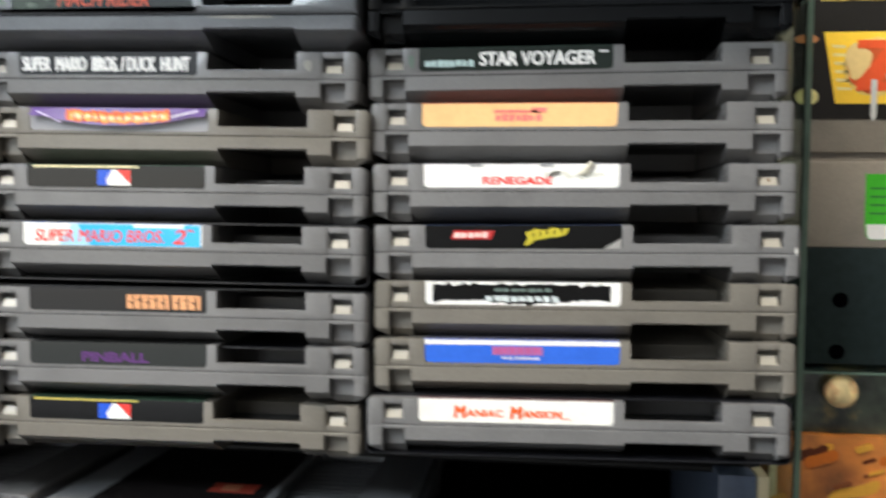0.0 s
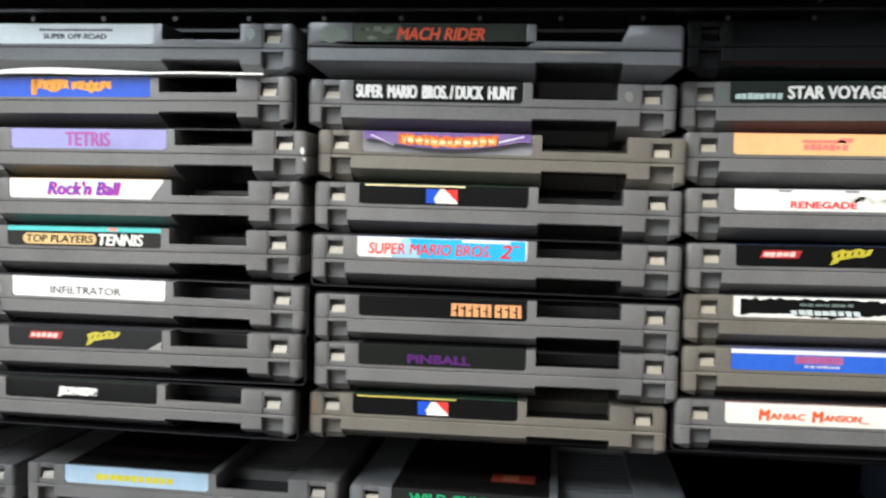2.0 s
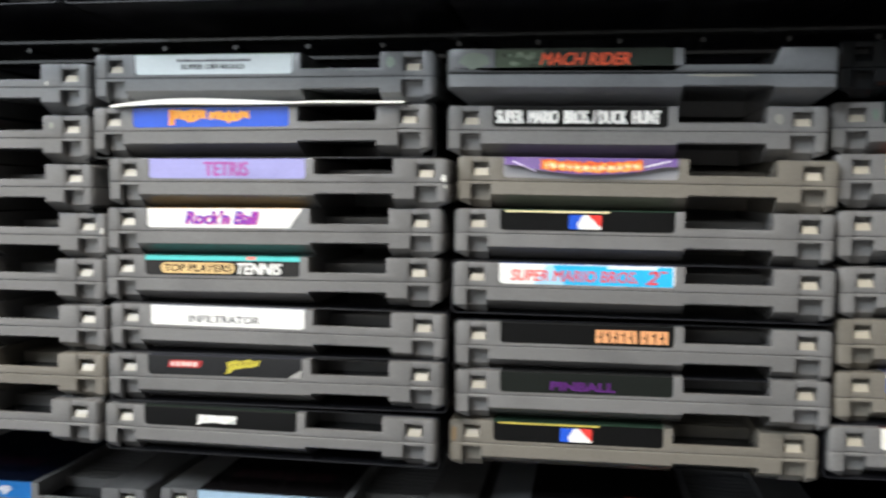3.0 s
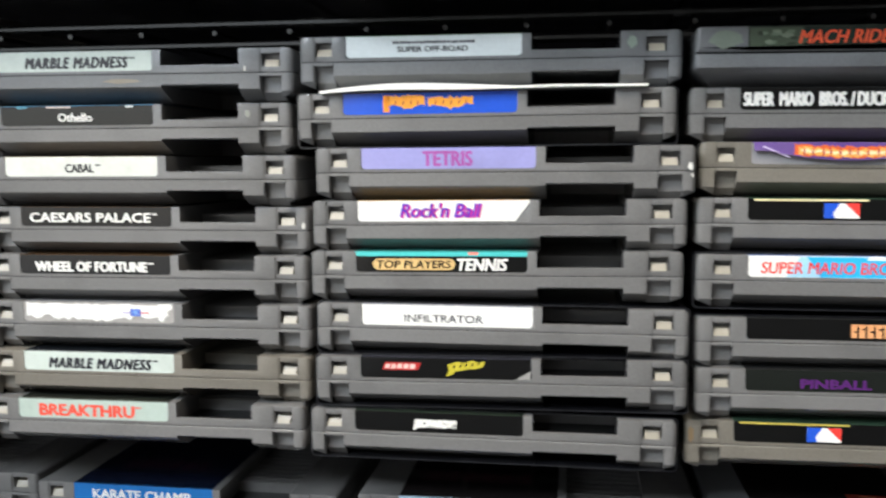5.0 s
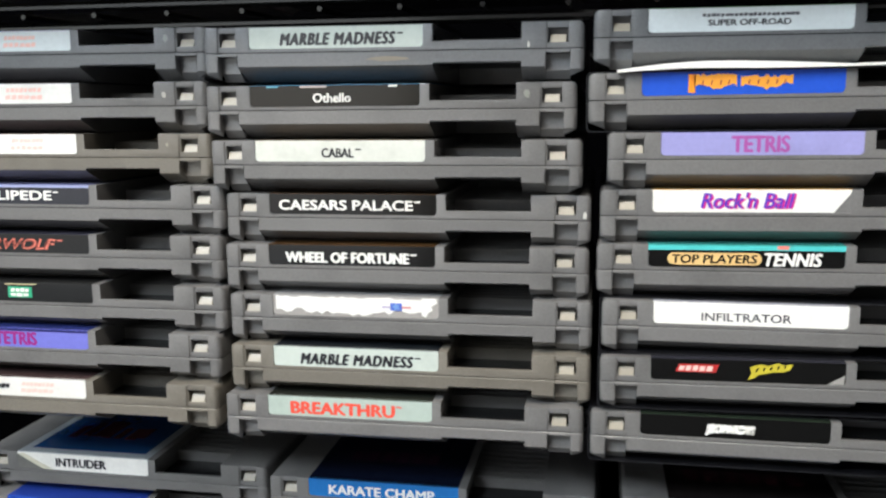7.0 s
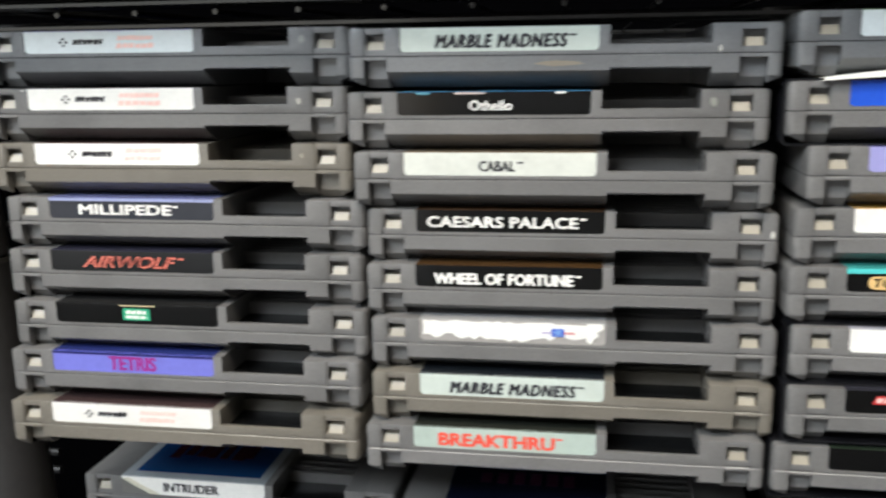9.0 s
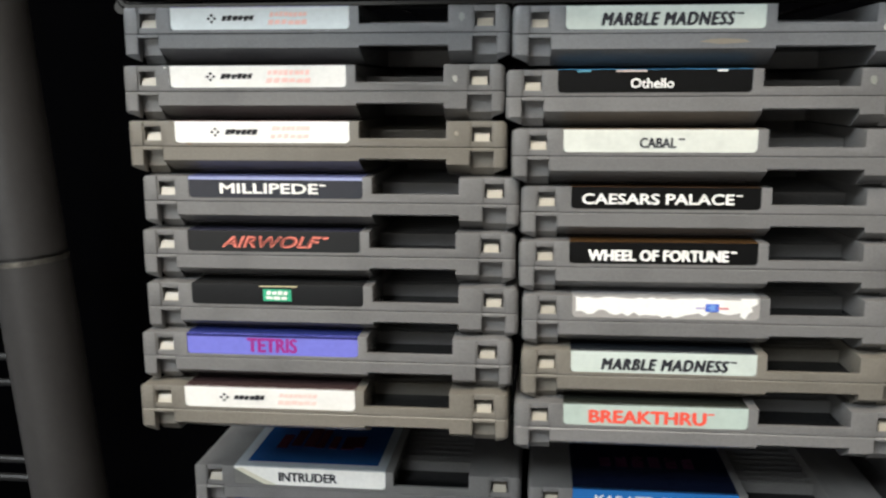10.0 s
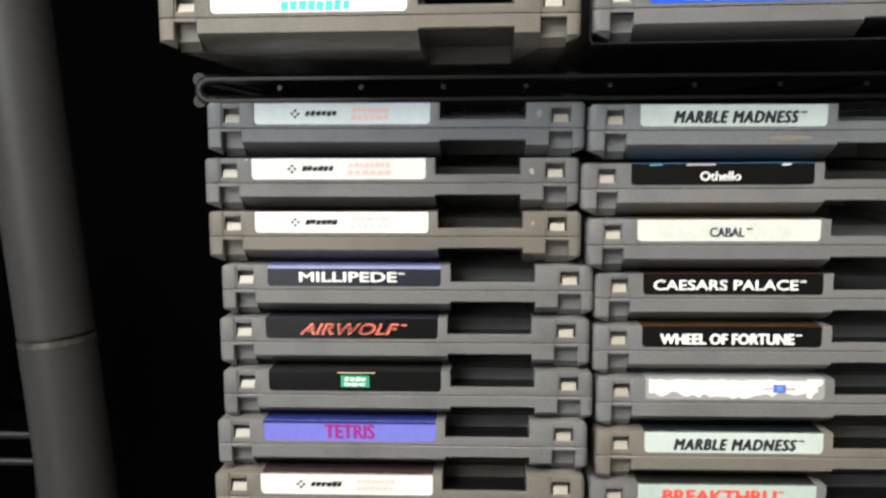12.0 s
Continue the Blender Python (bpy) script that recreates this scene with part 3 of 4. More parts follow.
# ---- the wire rack ----
def wire_shelf(x0, x1, y0, y1, z, words_of_it, coat=WIRE):
    """A shelf of coated wire: a front rail of two rods with short uprights, and cross wires on top."""
    root = thing("wire_shelf", Matrix.Identity(4), words_of_it, "shelf", "rack shelves")
    for zz in (z - 0.0035, z - 0.0105):
        bm = bmesh.new()
        rod(bm, (x0 + 0.0035, y0, zz), (x1, y0, zz), 0.0017)
        part_bm("front_rod", bm, coat, root)
    bm = bmesh.new()
    rod(bm, (x0, y1, z - 0.0035), (x1, y1, z - 0.0035), 0.0022)
    part_bm("rear_rod", bm, coat, root)
    for x in (x0, x1):
        bm = bmesh.new()
        rod(bm, (x, y0, z - 0.0105), (x, y1, z - 0.0105), 0.0022)
        rod(bm, (x, y0, z - 0.0035), (x, y1, z - 0.0035), 0.0022)
        part_bm("side_rod", bm, coat, root)
    bm = bmesh.new()
    rod(bm, (0, y0 - 0.0024, z - 0.0066), (0, y1, z - 0.0018), 0.0009, 8)
    wire = mesh_of("cross_wire", bm, coat)
    for i in range(22):
        ob = part("cross_wire", wire, root)
        ob.location.x = 0.0198 + 0.0267 * i
    bm = bmesh.new()
    for k in range(6):
        a0, a1 = (radians(90 + 30 * j) for j in (k, k + 1))
        rod(bm, (x0 + 0.0035 + 0.0035 * math.cos(a0), y0, z - 0.007 + 0.0035 * math.sin(a0)), (x0 + 0.0035 + 0.0035 * math.cos(a1), y0, z - 0.007 + 0.0035 * math.sin(a1)), 0.0016)
    part_bm("end_loop", bm, coat, root)
    return root


wire_shelf(-0.0075, 0.612, 0.015, 0.36, 1.3470, "black coated wire shelf carrying the upper cartridges")
wire_shelf(0.010, 0.612, 0.062, 0.36, 1.1955, "black coated wire shelf under the stacked cartridges", DULLWIRE)

post = thing("rack_post", pose(-0.1292, 0.150, 1.2272, 0, -5.0, 0) @ Matrix.Translation((0, 0, -1.2235)), "grey steel tube post in two joined lengths", "post")
for name, z0, z1, r in (("lower_tube", 0.0, 1.2235, 0.0187), ("upper_tube", 1.2248, 2.4, 0.0184)):
    bm = bmesh.new()
    bmesh.ops.create_cone(bm, cap_ends=True, segments=40, radius1=r, radius2=r, depth=z1 - z0, matrix=Matrix.Translation((0, 0, (z0 + z1) / 2)))
    bmesh.ops.bevel(bm, geom=[e for e in bm.edges if abs(e.verts[0].co.z - e.verts[1].co.z) < 1e-6], offset=0.0008, segments=2, affect="EDGES")
    part_bm(name, bm, POST, post)
# lighter ring: worn edge of the lower tube, with its glint put into the colour
bm = bmesh.new()
rod(bm, (0, 0, 1.2212), (0, 0, 1.2237), 0.01885, 40)
part_bm("worn_rim", bm, material("bare_steel", (0.16, 0.15, 0.13), 0.35, metal=0.8, grain=0.3, grain_size=500, stain=1.0, stain_size=120, stain_colour=(0.03, 0.03, 0.03)), post, "bright worn rim of the tube, standing in for its glint")
bm = bmesh.new()
rod(bm, (0, 0, 1.21), (0, 0, 1.24), 0.0170, 32)
part_bm("joint", bm, POST, post)

grid = thing("wire_grid", Matrix.Identity(4), "rods of a neighbouring dark wire rack", "rack")
for z in (1.218, 1.146, 1.125, 1.106, 1.048, 1.034):
    bm = bmesh.new()
    rod(bm, (-0.75, 0.30, z), (-0.195, 0.30, z), 0.0028)
    part_bm("grid_rod", bm, DULLWIRE, grid)
for x in (-0.74, -0.226):
    bm = bmesh.new()
    rod(bm, (x, 0.306, 0.0), (x, 0.306, 1.6), 0.004)
    part_bm("upright", bm, DULLWIRE, grid)


# ---- the main stacks: x, front, top left and top right of each, in millimetres ----
def lie(x, y, zl, zr):
    lean = math.degrees(math.atan2(zl - zr, CW))
    return pose(x * MM, y * MM, zl * MM, 0, lean, 0) @ Matrix.Translation((0, 0, -CT * MM))


def sleeve(m, over=3.0, label="thin black plastic dust sleeve round a cartridge"):
    """A thin black dust sleeve, open to the front, round a cartridge."""
    bm = bmesh.new()
    out, wall, n = 0.55, 0.45, 5
    pts = []
    for cx, cz, a0 in ((CW - 1.0, 1.2, -90), (CW - 1.0, CT - 1.2, 0), (1.0, CT - 1.2, 90), (1.0, 1.2, 180)):
        pts += [(cx, cz, radians(a0 + 90 * i / n)) for i in range(n + 1)]
    rings = []
    for r, y in ((1.2 + out - wall, CD), (1.2 + out - wall, over), (1.2 + out, over), (1.2 + out, CD)):
        rings.append([bm.verts.new(((cx + r * math.cos(a)) * MM, y * MM, (cz + r * math.sin(a)) * MM)) for cx, cz, a in pts])
    for a, b in zip(rings, rings[1:]):
        for i in range(len(a)):
            j = (i + 1) % len(a)
            bm.faces.new((a[i], a[j], b[j], b[i]))
    ob = new("dust_sleeve", mesh_of("dust_sleeve", bm, SLEEVE))
    ob.matrix_world = m
    return tagged(ob, label, "sleeve", "cartridge sleeves")


def brand(tone):
    return f"grey game cartridge with {tone} end label, stacked"


# several face colours are darkened to hold the contact shade between stacked cartridges
COLUMN_A = [
    (-1.9, 3.5, 1335.2, 1334.7, "cool", SHADEWHITE, brand("a pale shade-tinted red-printed"), (0.1, 0.1, 0.3), d_brand_red),
    (-3.5, 4.5, 1317.7, 1317.5, "grey", WHITE, brand("a white red-printed"), (0.08, 0.07, 0.08), d_brand_red),
    (-2.7, 4.0, 1300.6, 1300.5, "beige", WHITE, brand("a white red-printed"), (0.07, 0.03, 0.03), d_brand_red),
    (1.3, 3.0, 1283.4, 1283.3, "grey", (0.02, 0.022, 0.03), brand("a black white-lettered"), (0.16, 0.18, 0.38), d_text("MILLIPEDE", 0.185, 0.745, 0.22, 0.68, WHITE, 0, 0.035, True, x_top((0.30, 0.33, 0.52)))),
    (0.3, 2.5, 1266.2, 1266.4, "grey", BLACK, brand("a black red-lettered"), (0.03, 0.03, 0.05), d_text("AIRWOLF", 0.20, 0.775, 0.20, 0.74, (0.80, 0.20, 0.14), 0.35, 0.03, True, lambda e, r, s: words(e, "AIRWOLF", 0.215, 0.760, 0.26, 0.68, (0.16, 0.03, 0.02), 0.35, -0.022, 0.12))),
    (1.3, 1.0, 1249.2, 1249.4, "grey", BLACK, brand("a black green-badged"), (0.02, 0.02, 0.02), d_green_box),
    (-0.4, -1.0, 1233.2, 1233.3, "grey", PERI, brand("a violet-blue"), (0.02, 0.03, 0.15), d_text("TETRIS", 0.36, 0.645, 0.14, 0.82, (0.28, 0.03, 0.20), 0, 0.055, False, x_top((0.02, 0.02, 0.10), 0, 1, 0.88))),
    (-1.3, -3.0, 1215.9, 1216.3, "beige", (0.70, 0.68, 0.64), brand("a white red-printed"), (0.05, 0.03, 0.03), d_brand_red),
]
COLUMN_B = [
    (118.8, -1.0, 1333.8, 1333.3, "cool", PALE, brand("a pale green-grey"), (0.014, 0.017, 0.022), d_text("MARBLE MADNESS", 0.185, 0.845, 0.16, 0.70, DARKTXT, 0.25, 0.06, space=1.18)),
    (116.9, 2.5, 1315.7, 1315.8, "grey", BLACK, brand("a black white-lettered"), (0.05, 0.2, 0.35), d_text("Othello", 0.38, 0.60, 0.20, 0.62, WHITE, 0, 0.02, False, lambda e, r, s: [bar(e, u, u + w, 0.90, 0.99, c, 0.3) for u, w, c in ((0.1, 0.07, (0.10, 0.30, 0.38)), (0.30, 0.16, (0.50, 0.40, 0.36)), (0.82, 0.05, WHITE))])),
    (118.8, 0.5, 1298.3, 1298.4, "grey", (0.60, 0.61, 0.55), brand("an off-white"), (0.2, 0.15, 0.1), d_text("CABAL", 0.40, 0.585, 0.20, 0.64, DARKTXT, 0, 0.03)),
    (121.6, 4.0, 1280.9, 1281.1, "grey", BLACK, brand("a black white-lettered"), (0.07, 0.035, 0.015), d_text("CAESARS PALACE", 0.06, 0.86, 0.22, 0.70, WHITE, 0, 0.03)),
    (121.3, 2.5, 1264.2, 1264.7, "grey", BLACK, brand("a black white-lettered"), (0.07, 0.035, 0.012), d_text("WHEEL OF FORTUNE", 0.105, 0.845, 0.14, 0.64, WHITE, 0, 0.05)),
    (122.5, 1.5, 1247.5, 1248.0, "grey", (0.34, 0.32, 0.30), "grey plastic game cartridge with a torn white end label", (0.3, 0.3, 0.3), d_torn),
    (122.4, 0.5, 1230.3, 1230.7, "beige", PALE, brand("a pale green-grey"), (0.014, 0.017, 0.022), d_text("MARBLE MADNESS", 0.17, 0.85, 0.14, 0.68, DARKTXT, 0.25, 0.06, space=1.18)),
    (120.4, -1.0, 1213.5, 1214.1, "grey", (0.40, 0.47, 0.42), brand("a grey-green red-lettered"), (0.020, 0.022, 0.018), d_text("BREAKTHRU", 0.145, 0.775, 0.14, 0.74, (0.72, 0.09, 0.06), 0, 0.06)),
]
COLUMN_C = [
    (241.6, -3.0, 1335.9, 1335.6, "cool", SHADEWHITE, brand("a pale blue-white"), (0.1, 0.2, 0.1), d_offroad),
    (240.3, -2.5, 1317.8, 1318.6, "grey", BLUE, brand("a blue orange-lettered"), (0.05, 0.05, 0.2), d_orange_scrawl),
    (246.2, -3.0, 1300.5, 1301.0, "grey", LILAC, brand("a lilac"), (0.02, 0.02, 0.1), d_text("TETRIS", 0.36, 0.64, 0.14, 0.84, (0.38, 0.10, 0.34), 0, 0.05, False)),
    (244.3, -1.0, 1283.4, 1284.5, "grey", WHITE, brand("a clipped white purple-lettered"), (0.55, 0.30, 0.06), d_rock),
    (243.6, -1.0, 1266.9, 1268.0, "grey", BLACK, brand("a black and teal"), (0.05, 0.35, 0.32), d_tennis),
    (245.5, -1.5, 1249.7, 1249.5, "grey", WHITE, brand("a plain white"), (0.3, 0.3, 0.35), d_text("INFILTRATOR", 0.255, 0.715, 0.18, 0.56, (0.04, 0.04, 0.05), 0, 0.010, False)),
    (245.2, -3.0, 1232.2, 1233.5, "grey", BLACK, brand("a black red and yellow"), (0.03, 0.03, 0.04), d_pill_squiggle),
    (242.6, -1.0, 1213.9, 1213.8, "grey", BLACK, brand("a black white-lettered"), (0.02, 0.03, 0.02), d_text("JEOPARDY!", 0.355, 0.605, 0.14, 0.64, WHITE, 0.15, 0.085, False)),
]
COLUMN_D = [
    (365.3, -2.5, 1336.2, 1335.1, "old", (0.018, 0.024, 0.018), "older grey game cartridge with smooth end and black label", (0.04, 0.05, 0.04), d_machine),
    (364.5, 3.0, 1318.6, 1317.7, "grey", BLACK, brand("a black white-lettered"), (0.02, 0.02, 0.02), d_text("SUPER  MARIO  BROS. / DUCK  HUNT", 0.02, 0.955, 0.18, 0.80, WHITE, 0, 0.05, False)),
    (368.1, 2.5, 1302.0, 1300.9, "beige", (0.26, 0.25, 0.26), "grey plastic game cartridge with a peeling purple label", (0.1, 0.05, 0.2), d_peeled),
    (367.4, 2.0, 1284.7, 1284.3, "grey", BLACK, brand("a black league-badged"), (0.04, 0.08, 0.05), d_league(CREAM)),
    (367.5, -0.5, 1267.2, 1267.0, "grey", WHITE, brand("a white and cyan"), (0.05, 0.1, 0.3), d_cyan_title),
    (368.0, 2.0, 1247.2, 1247.7, "grey", BLACK, brand("a black orange-printed"), (0.02, 0.02, 0.02), d_orange_blocks),
    (368.1, 2.0, 1230.7, 1231.7, "grey", (0.009, 0.011, 0.009), brand("a black purple-lettered"), (0.02, 0.02, 0.02), d_text("PINBALL", 0.30, 0.67, 0.16, 0.58, (0.085, 0.018, 0.13), 0, 0.05, False)),
    (365.7, 5.5, 1213.0, 1213.8, "beige", BLACK, brand("a black league-badged"), (0.04, 0.08, 0.05), d_league((0.62, 0.50, 0.10))),
]
COLUMN_E = [
    (485.8, 3.0, 1337.6, 1338.3, "black", None, "black plastic game cartridge without a printed end", (0, 0, 0), None),
    (485.9, 8.0, 1319.4, 1320.7, "grey", (0.016, 0.022, 0.018), brand("a black white-lettered"), (0.03, 0.05, 0.04), d_voyager),
    (487.3, 6.0, 1303.2, 1303.8, "grey", (0.85, 0.50, 0.22), brand("a peach orange"), (0.45, 0.10, 0.05), d_peach),
    (488.1, 5.0, 1285.5, 1286.6, "grey", WHITE, brand("a scuffed white"), (0.4, 0.4, 0.4), d_renegade),
    (489.1, 3.5, 1267.8, 1269.5, "grey", BLACK, brand("a black red and yellow"), (0.02, 0.03, 0.06), d_pill_squiggle),
    (489.1, 4.5, 1251.5, 1253.1, "beige", WHITE, brand("a worn black and white"), (0.1, 0.1, 0.1), d_worn_black),
    (489.2, 4.5, 1234.5, 1236.5, "beige", (0.03, 0.12, 0.55), brand("a blue white-edged"), (0.2, 0.2, 0.3), d_blue_field),
    (487.7, 3.0, 1217.4, 1219.4, "grey", (0.80, 0.77, 0.70), brand("a white orange-lettered"), (0.1, 0.05, 0.05), d_mansion),
]
PALEWEAR, GLUE, RUST = (0.55, 0.53, 0.48), (0.20, 0.24, 0.20), (0.20, 0.12, 0.07)
SCUFFS = {
    ("A", 0): [(105.5, 13.5, 1.2, 1.6, (0.24, 0.25, 0.24))], ("A", 1): [(105.0, 12.6, 1.1, 1.3, (0.38, 0.36, 0.32)), (14.0, 16.2, 0.6, 0.3, PALEWEAR)],
    ("A", 2): [(104.6, 13.2, 0.7, 0.9, (0.28, 0.25, 0.2)), (20.0, 9.8, 0.5, 0.5, RUST)], ("B", 1): [(104.8, 13.4, 1.3, 1.7, (0.24, 0.24, 0.21))],
    ("B", 3): [(118.2, 10.6, 0.7, 1.5, PALEWEAR)], ("B", 0): [(103.6, 10.2, 0.5, 1.1, PALEWEAR), (60.0, 6.6, 9.0, 0.9, (0.22, 0.19, 0.15))],
    ("C", 0): [(104.9, 13.6, 2.0, 2.3, GLUE)], ("C", 2): [(118.4, 10.4, 1.0, 1.6, (0.66, 0.64, 0.60)), (119.0, 7.6, 0.5, 0.8, PALEWEAR)],
    ("D", 0): [(8.6, 13.2, 6.6, 3.3, (0.165, 0.190, 0.155)),  (85.0, 8.3, 14.0, 0.5, (0.26, 0.24, 0.2))], ("D", 1): [(105.0, 13.0, 1.8, 2.2, (0.24, 0.23, 0.2))],
    ("D", 7): [(2.0, 12.0, 1.3, 3.2, (0.20, 0.14, 0.08))], ("E", 1): [(13.2, 13.0, 1.2, 2.6, (0.12, 0.16, 0.13))], ("E", 4): [(118.6, 9.6, 0.5, 1.2, PALEWEAR)],
    ("E", 3): [(112.0, 12.2, 0.5, 0.7, RUST)],
}
SLEEVED = {("C", 1), ("C", 5), ("C", 6), ("C", 7), ("D", 4), ("D", 5), ("E", 7)}
for column, rows in (("A", COLUMN_A), ("B", COLUMN_B), ("C", COLUMN_C), ("D", COLUMN_D), ("E", COLUMN_E)):
    for i, (x, y, zl, zr, shell, colour, text, face, design) in enumerate(rows):
        m = lie(x, y, zl, zr)
        made = cartridge(m, shell, colour, text, face, design, seed=ord(column) * 20 + i, cut=4.6 if design is d_rock else 0.0)
        if (column, i) in SLEEVED:
            sleeve(m)
        for x0, z0, w, h, c in SCUFFS.get((column, i), ()):
            rng = random.Random(i + 7)
            blot = [(x0 + w * math.cos(a) * rng.uniform(0.6, 1.0), z0 + h * math.sin(a) * rng.uniform(0.6, 1.0)) for a in np.linspace(0, 2 * math.pi, 11, endpoint=False)]
            patch(made, blot, c, "scuff", -0.02, 0.05, "worn spot on the plastic")

# a creased white sheet lies on one cartridge
bm = bmesh.new()
rows = []
for i in range(41):
    u = i / 40
    x = 248.5 + 103.0 * u
    z = 1318.0 + 1.2 * u + 0.25 * math.sin(11 * u)
    curl = 1.9 * math.sin(math.pi * min(1, u / 0.62)) * (1 if u < 0.62 else 0)
    rows.append([bm.verts.new((x * MM, y * MM, zz * MM)) for y, zz in ((-4.8, z + 0.3 * curl - 0.1), (40, z + curl - 0.2), (40, z + curl + 0.1), (-4.8, z + curl + 0.6))])
for a, b in zip(rows, rows[1:]):
    for i in range(4):
        bm.faces.new((a[i], a[(i + 1) % 4], b[(i + 1) % 4], b[i]))
sheet = mesh_of("paper_sheet", bm, PAPERWHITE)
tagged(new("paper_sheet", sheet), "creased white paper sheet between two cartridges", "paper")


# ---- cartridges on the shelf above ----
def d_teal_low(end, rng, sheet):
    scribble(end, 0.36, 0.72, 0.05, 0.5, TEAL, rng, 8, 0.1)


def d_yellow_low(end, rng, sheet):
    scribble(end, 0.18, 0.60, 0.10, 0.5, YELLOW, rng, 9, 0.1)


UP = "cartridges on the upper shelf"
cartridge(lie(-6.4, -23.5, 1365.6, 1365.9), "beige", WHITE, "grey game cartridge with white teal-lettered end label", (0.2, 0.3, 0.3), d_teal_low, 901, group=UP)
m = lie(117.2, -20.5, 1367.2, 1368.2)
cartridge(m, "grey", BLUE, "grey game cartridge with blue yellow-lettered end label", (0.1, 0.1, 0.3), d_yellow_low, 902, group=UP)
sleeve(m)
for i, (x, y) in enumerate(((244.0, -22.0), (367.0, -24.0), (489.0, -18.0))):
    m = lie(x, y, 1366.6, 1366.6)
    cartridge(m, "black", BLACK, "black game cartridge in a black sleeve, upper shelf", (0.02, 0.02, 0.02), None, 910 + i, group=UP)
    sleeve(m, -1.0)


# ---- cartridges on the shelf below ----
def face_art(sheet, x0, x1, y0, y1, colour, name="picture", high=0.1):
    bm = bmesh.new()
    box(bm, x0, x1, y0, y1, CT, CT + high)
    return part_bm(name, bm, ink(*colour), sheet, "", 0)


def d_intruder(end, rng, sheet):
    words(end, "INTRUDER", 0.30, 0.68, 0.24, 0.74, DARKTXT, 0, 0.04)
    patch(end, [uv(0.0, 0.0), uv(0.24, 0.0), uv(0.13, 0.40), uv(0.02, 0.86), uv(0.0, 0.9)], (0.15, 0.145, 0.135), "torn_corner", 0.2)
    patch(end, [uv(0.20, 0.04), uv(0.28, 0.02), uv(0.17, 0.44), uv(0.05, 0.95), uv(0.01, 0.88), uv(0.11, 0.42)], (0.62, 0.58, 0.46), "folded_paper", 0.1, 0.15)
    face_art(sheet, 19, 68, 5, 60, (0.01, 0.05, 0.16))
    for i in range(7):
        a = 26 + 5 * i
        face_art(sheet, a, a + rng.uniform(3, 6), 16 + rng.uniform(0, 6), 30 + rng.uniform(0, 8), (0.055, 0.008, 0.022), "picture", 0.17 + 0.03 * i)


def d_champ(end, rng, sheet):
    words(end, "KARATE CHAMP", 0.14, 0.84, 0.18, 0.70, WHITE, 0, 0.035)
    for i in range(6):
        face_art(sheet, 26 + 6 * i, 30 + 6 * i, 20, 26 + rng.uniform(0, 5), (0.08, 0.02, 0.05))


def d_yellow_on_sky(end, rng, sheet):
    scribble(end, 0.22, 0.76, 0.24, 0.66, YELLOW, rng, 11, 0.1)
    for i in range(6):
        face_art(sheet, 22 + 7 * i, 27 + 7 * i, 18, 27, (0.09, 0.02, 0.03))


def d_green_title(end, rng, sheet):
    words(end, "WILD GUNMAN", 0.12, 0.80, 0.25, 0.8, (0.02, 0.42, 0.16), 0, 0.03)
    face_art(sheet, 50, 66, 14, 24, (0.35, 0.05, 0.03))
    face_art(sheet, 54, 60, 16, 22, (0.45, 0.16, 0.08), "picture", 0.2)


LOW = "cartridges on the lower shelf"
LOWER = [
    (2.5, 28.0, 1174.9, "grey", WHITE, "grey game cartridge with white end label on lower shelf", (0.32, 0.35, 0.37), d_intruder),
    (125.0, 23.5, 1174.0, "grey", (0.02, 0.16, 0.45), "grey game cartridge with blue end label on lower shelf", (0.005, 0.008, 0.022), d_champ),
    (253.5, 18.0, 1177.6, "grey", (0.45, 0.60, 0.72), "grey game cartridge with sky-blue end label on lower shelf", (0.015, 0.012, 0.012), d_yellow_on_sky),
    (377.0, 20.0, 1176.6, "cool", (0.02, 0.022, 0.02), "grey game cartridge with green-lettered black end label", (0.012, 0.010, 0.010), d_green_title),
]
for i, (x, y, z, shell, colour, text, face, design) in enumerate(LOWER):
    cartridge(lie(x, y, z, z), shell, colour, text, face, design, 940 + i, group=LOW)
    under = (0.02, 0.07, 0.40) if i == 0 else (0.03, 0.03, 0.05)
    cartridge(lie(x + (-3, 2, 3, -4)[i], y - 4, z - 17.0, z - 17.0), "grey", under, "grey game cartridge lying under another one", (0.02, 0.05, 0.3), None, 960 + i, group=LOW)
slim = thing("slim_case", pose(0.5975, 0.05, 1.136), "blue-grey slim case standing beside the lower cartridges", "case")
bm = bmesh.new()
box(bm, 0, 12.5, 0, 110, 6, 50, 0.8)
part_bm("shell", bm, material("blue_grey_plastic", (0.10, 0.13, 0.19), 0.4, grain=0.08, stain=0.3, bump=0.2), slim)
bm = bmesh.new()
box(bm, 12.8, 16.6, 0, 110, 6, 50, 0.5)
part_bm("insert", bm, ink(0.50, 0.45, 0.30), slim, "ivory paper insert")

bm = bmesh.new()
box(bm, -20, 640, 20, 380, 1120, 1142, 2)
tagged(new("lower_board", mesh_of("lower_board", bm, NEARBLACK)), "black board carrying the lowest cartridges", "shelf board")


# ---- the glass display case beside the rack ----
GLASS = bpy.data.materials.new("clear_glass")
GLASS.use_nodes = True
g = GLASS.node_tree.nodes["Principled BSDF"]
g.inputs["Base Color"].default_value = (0.80, 0.93, 0.86, 1)
g.inputs["Roughness"].default_value, g.inputs["Transmission Weight"].default_value, g.inputs["IOR"].default_value = 0.02, 1.0, 1.45
GLASSEDGE = material("green_glass_edge", (0.085, 0.13, 0.10), 0.25, grain=0.1, grain_size=200, stain=0.3)
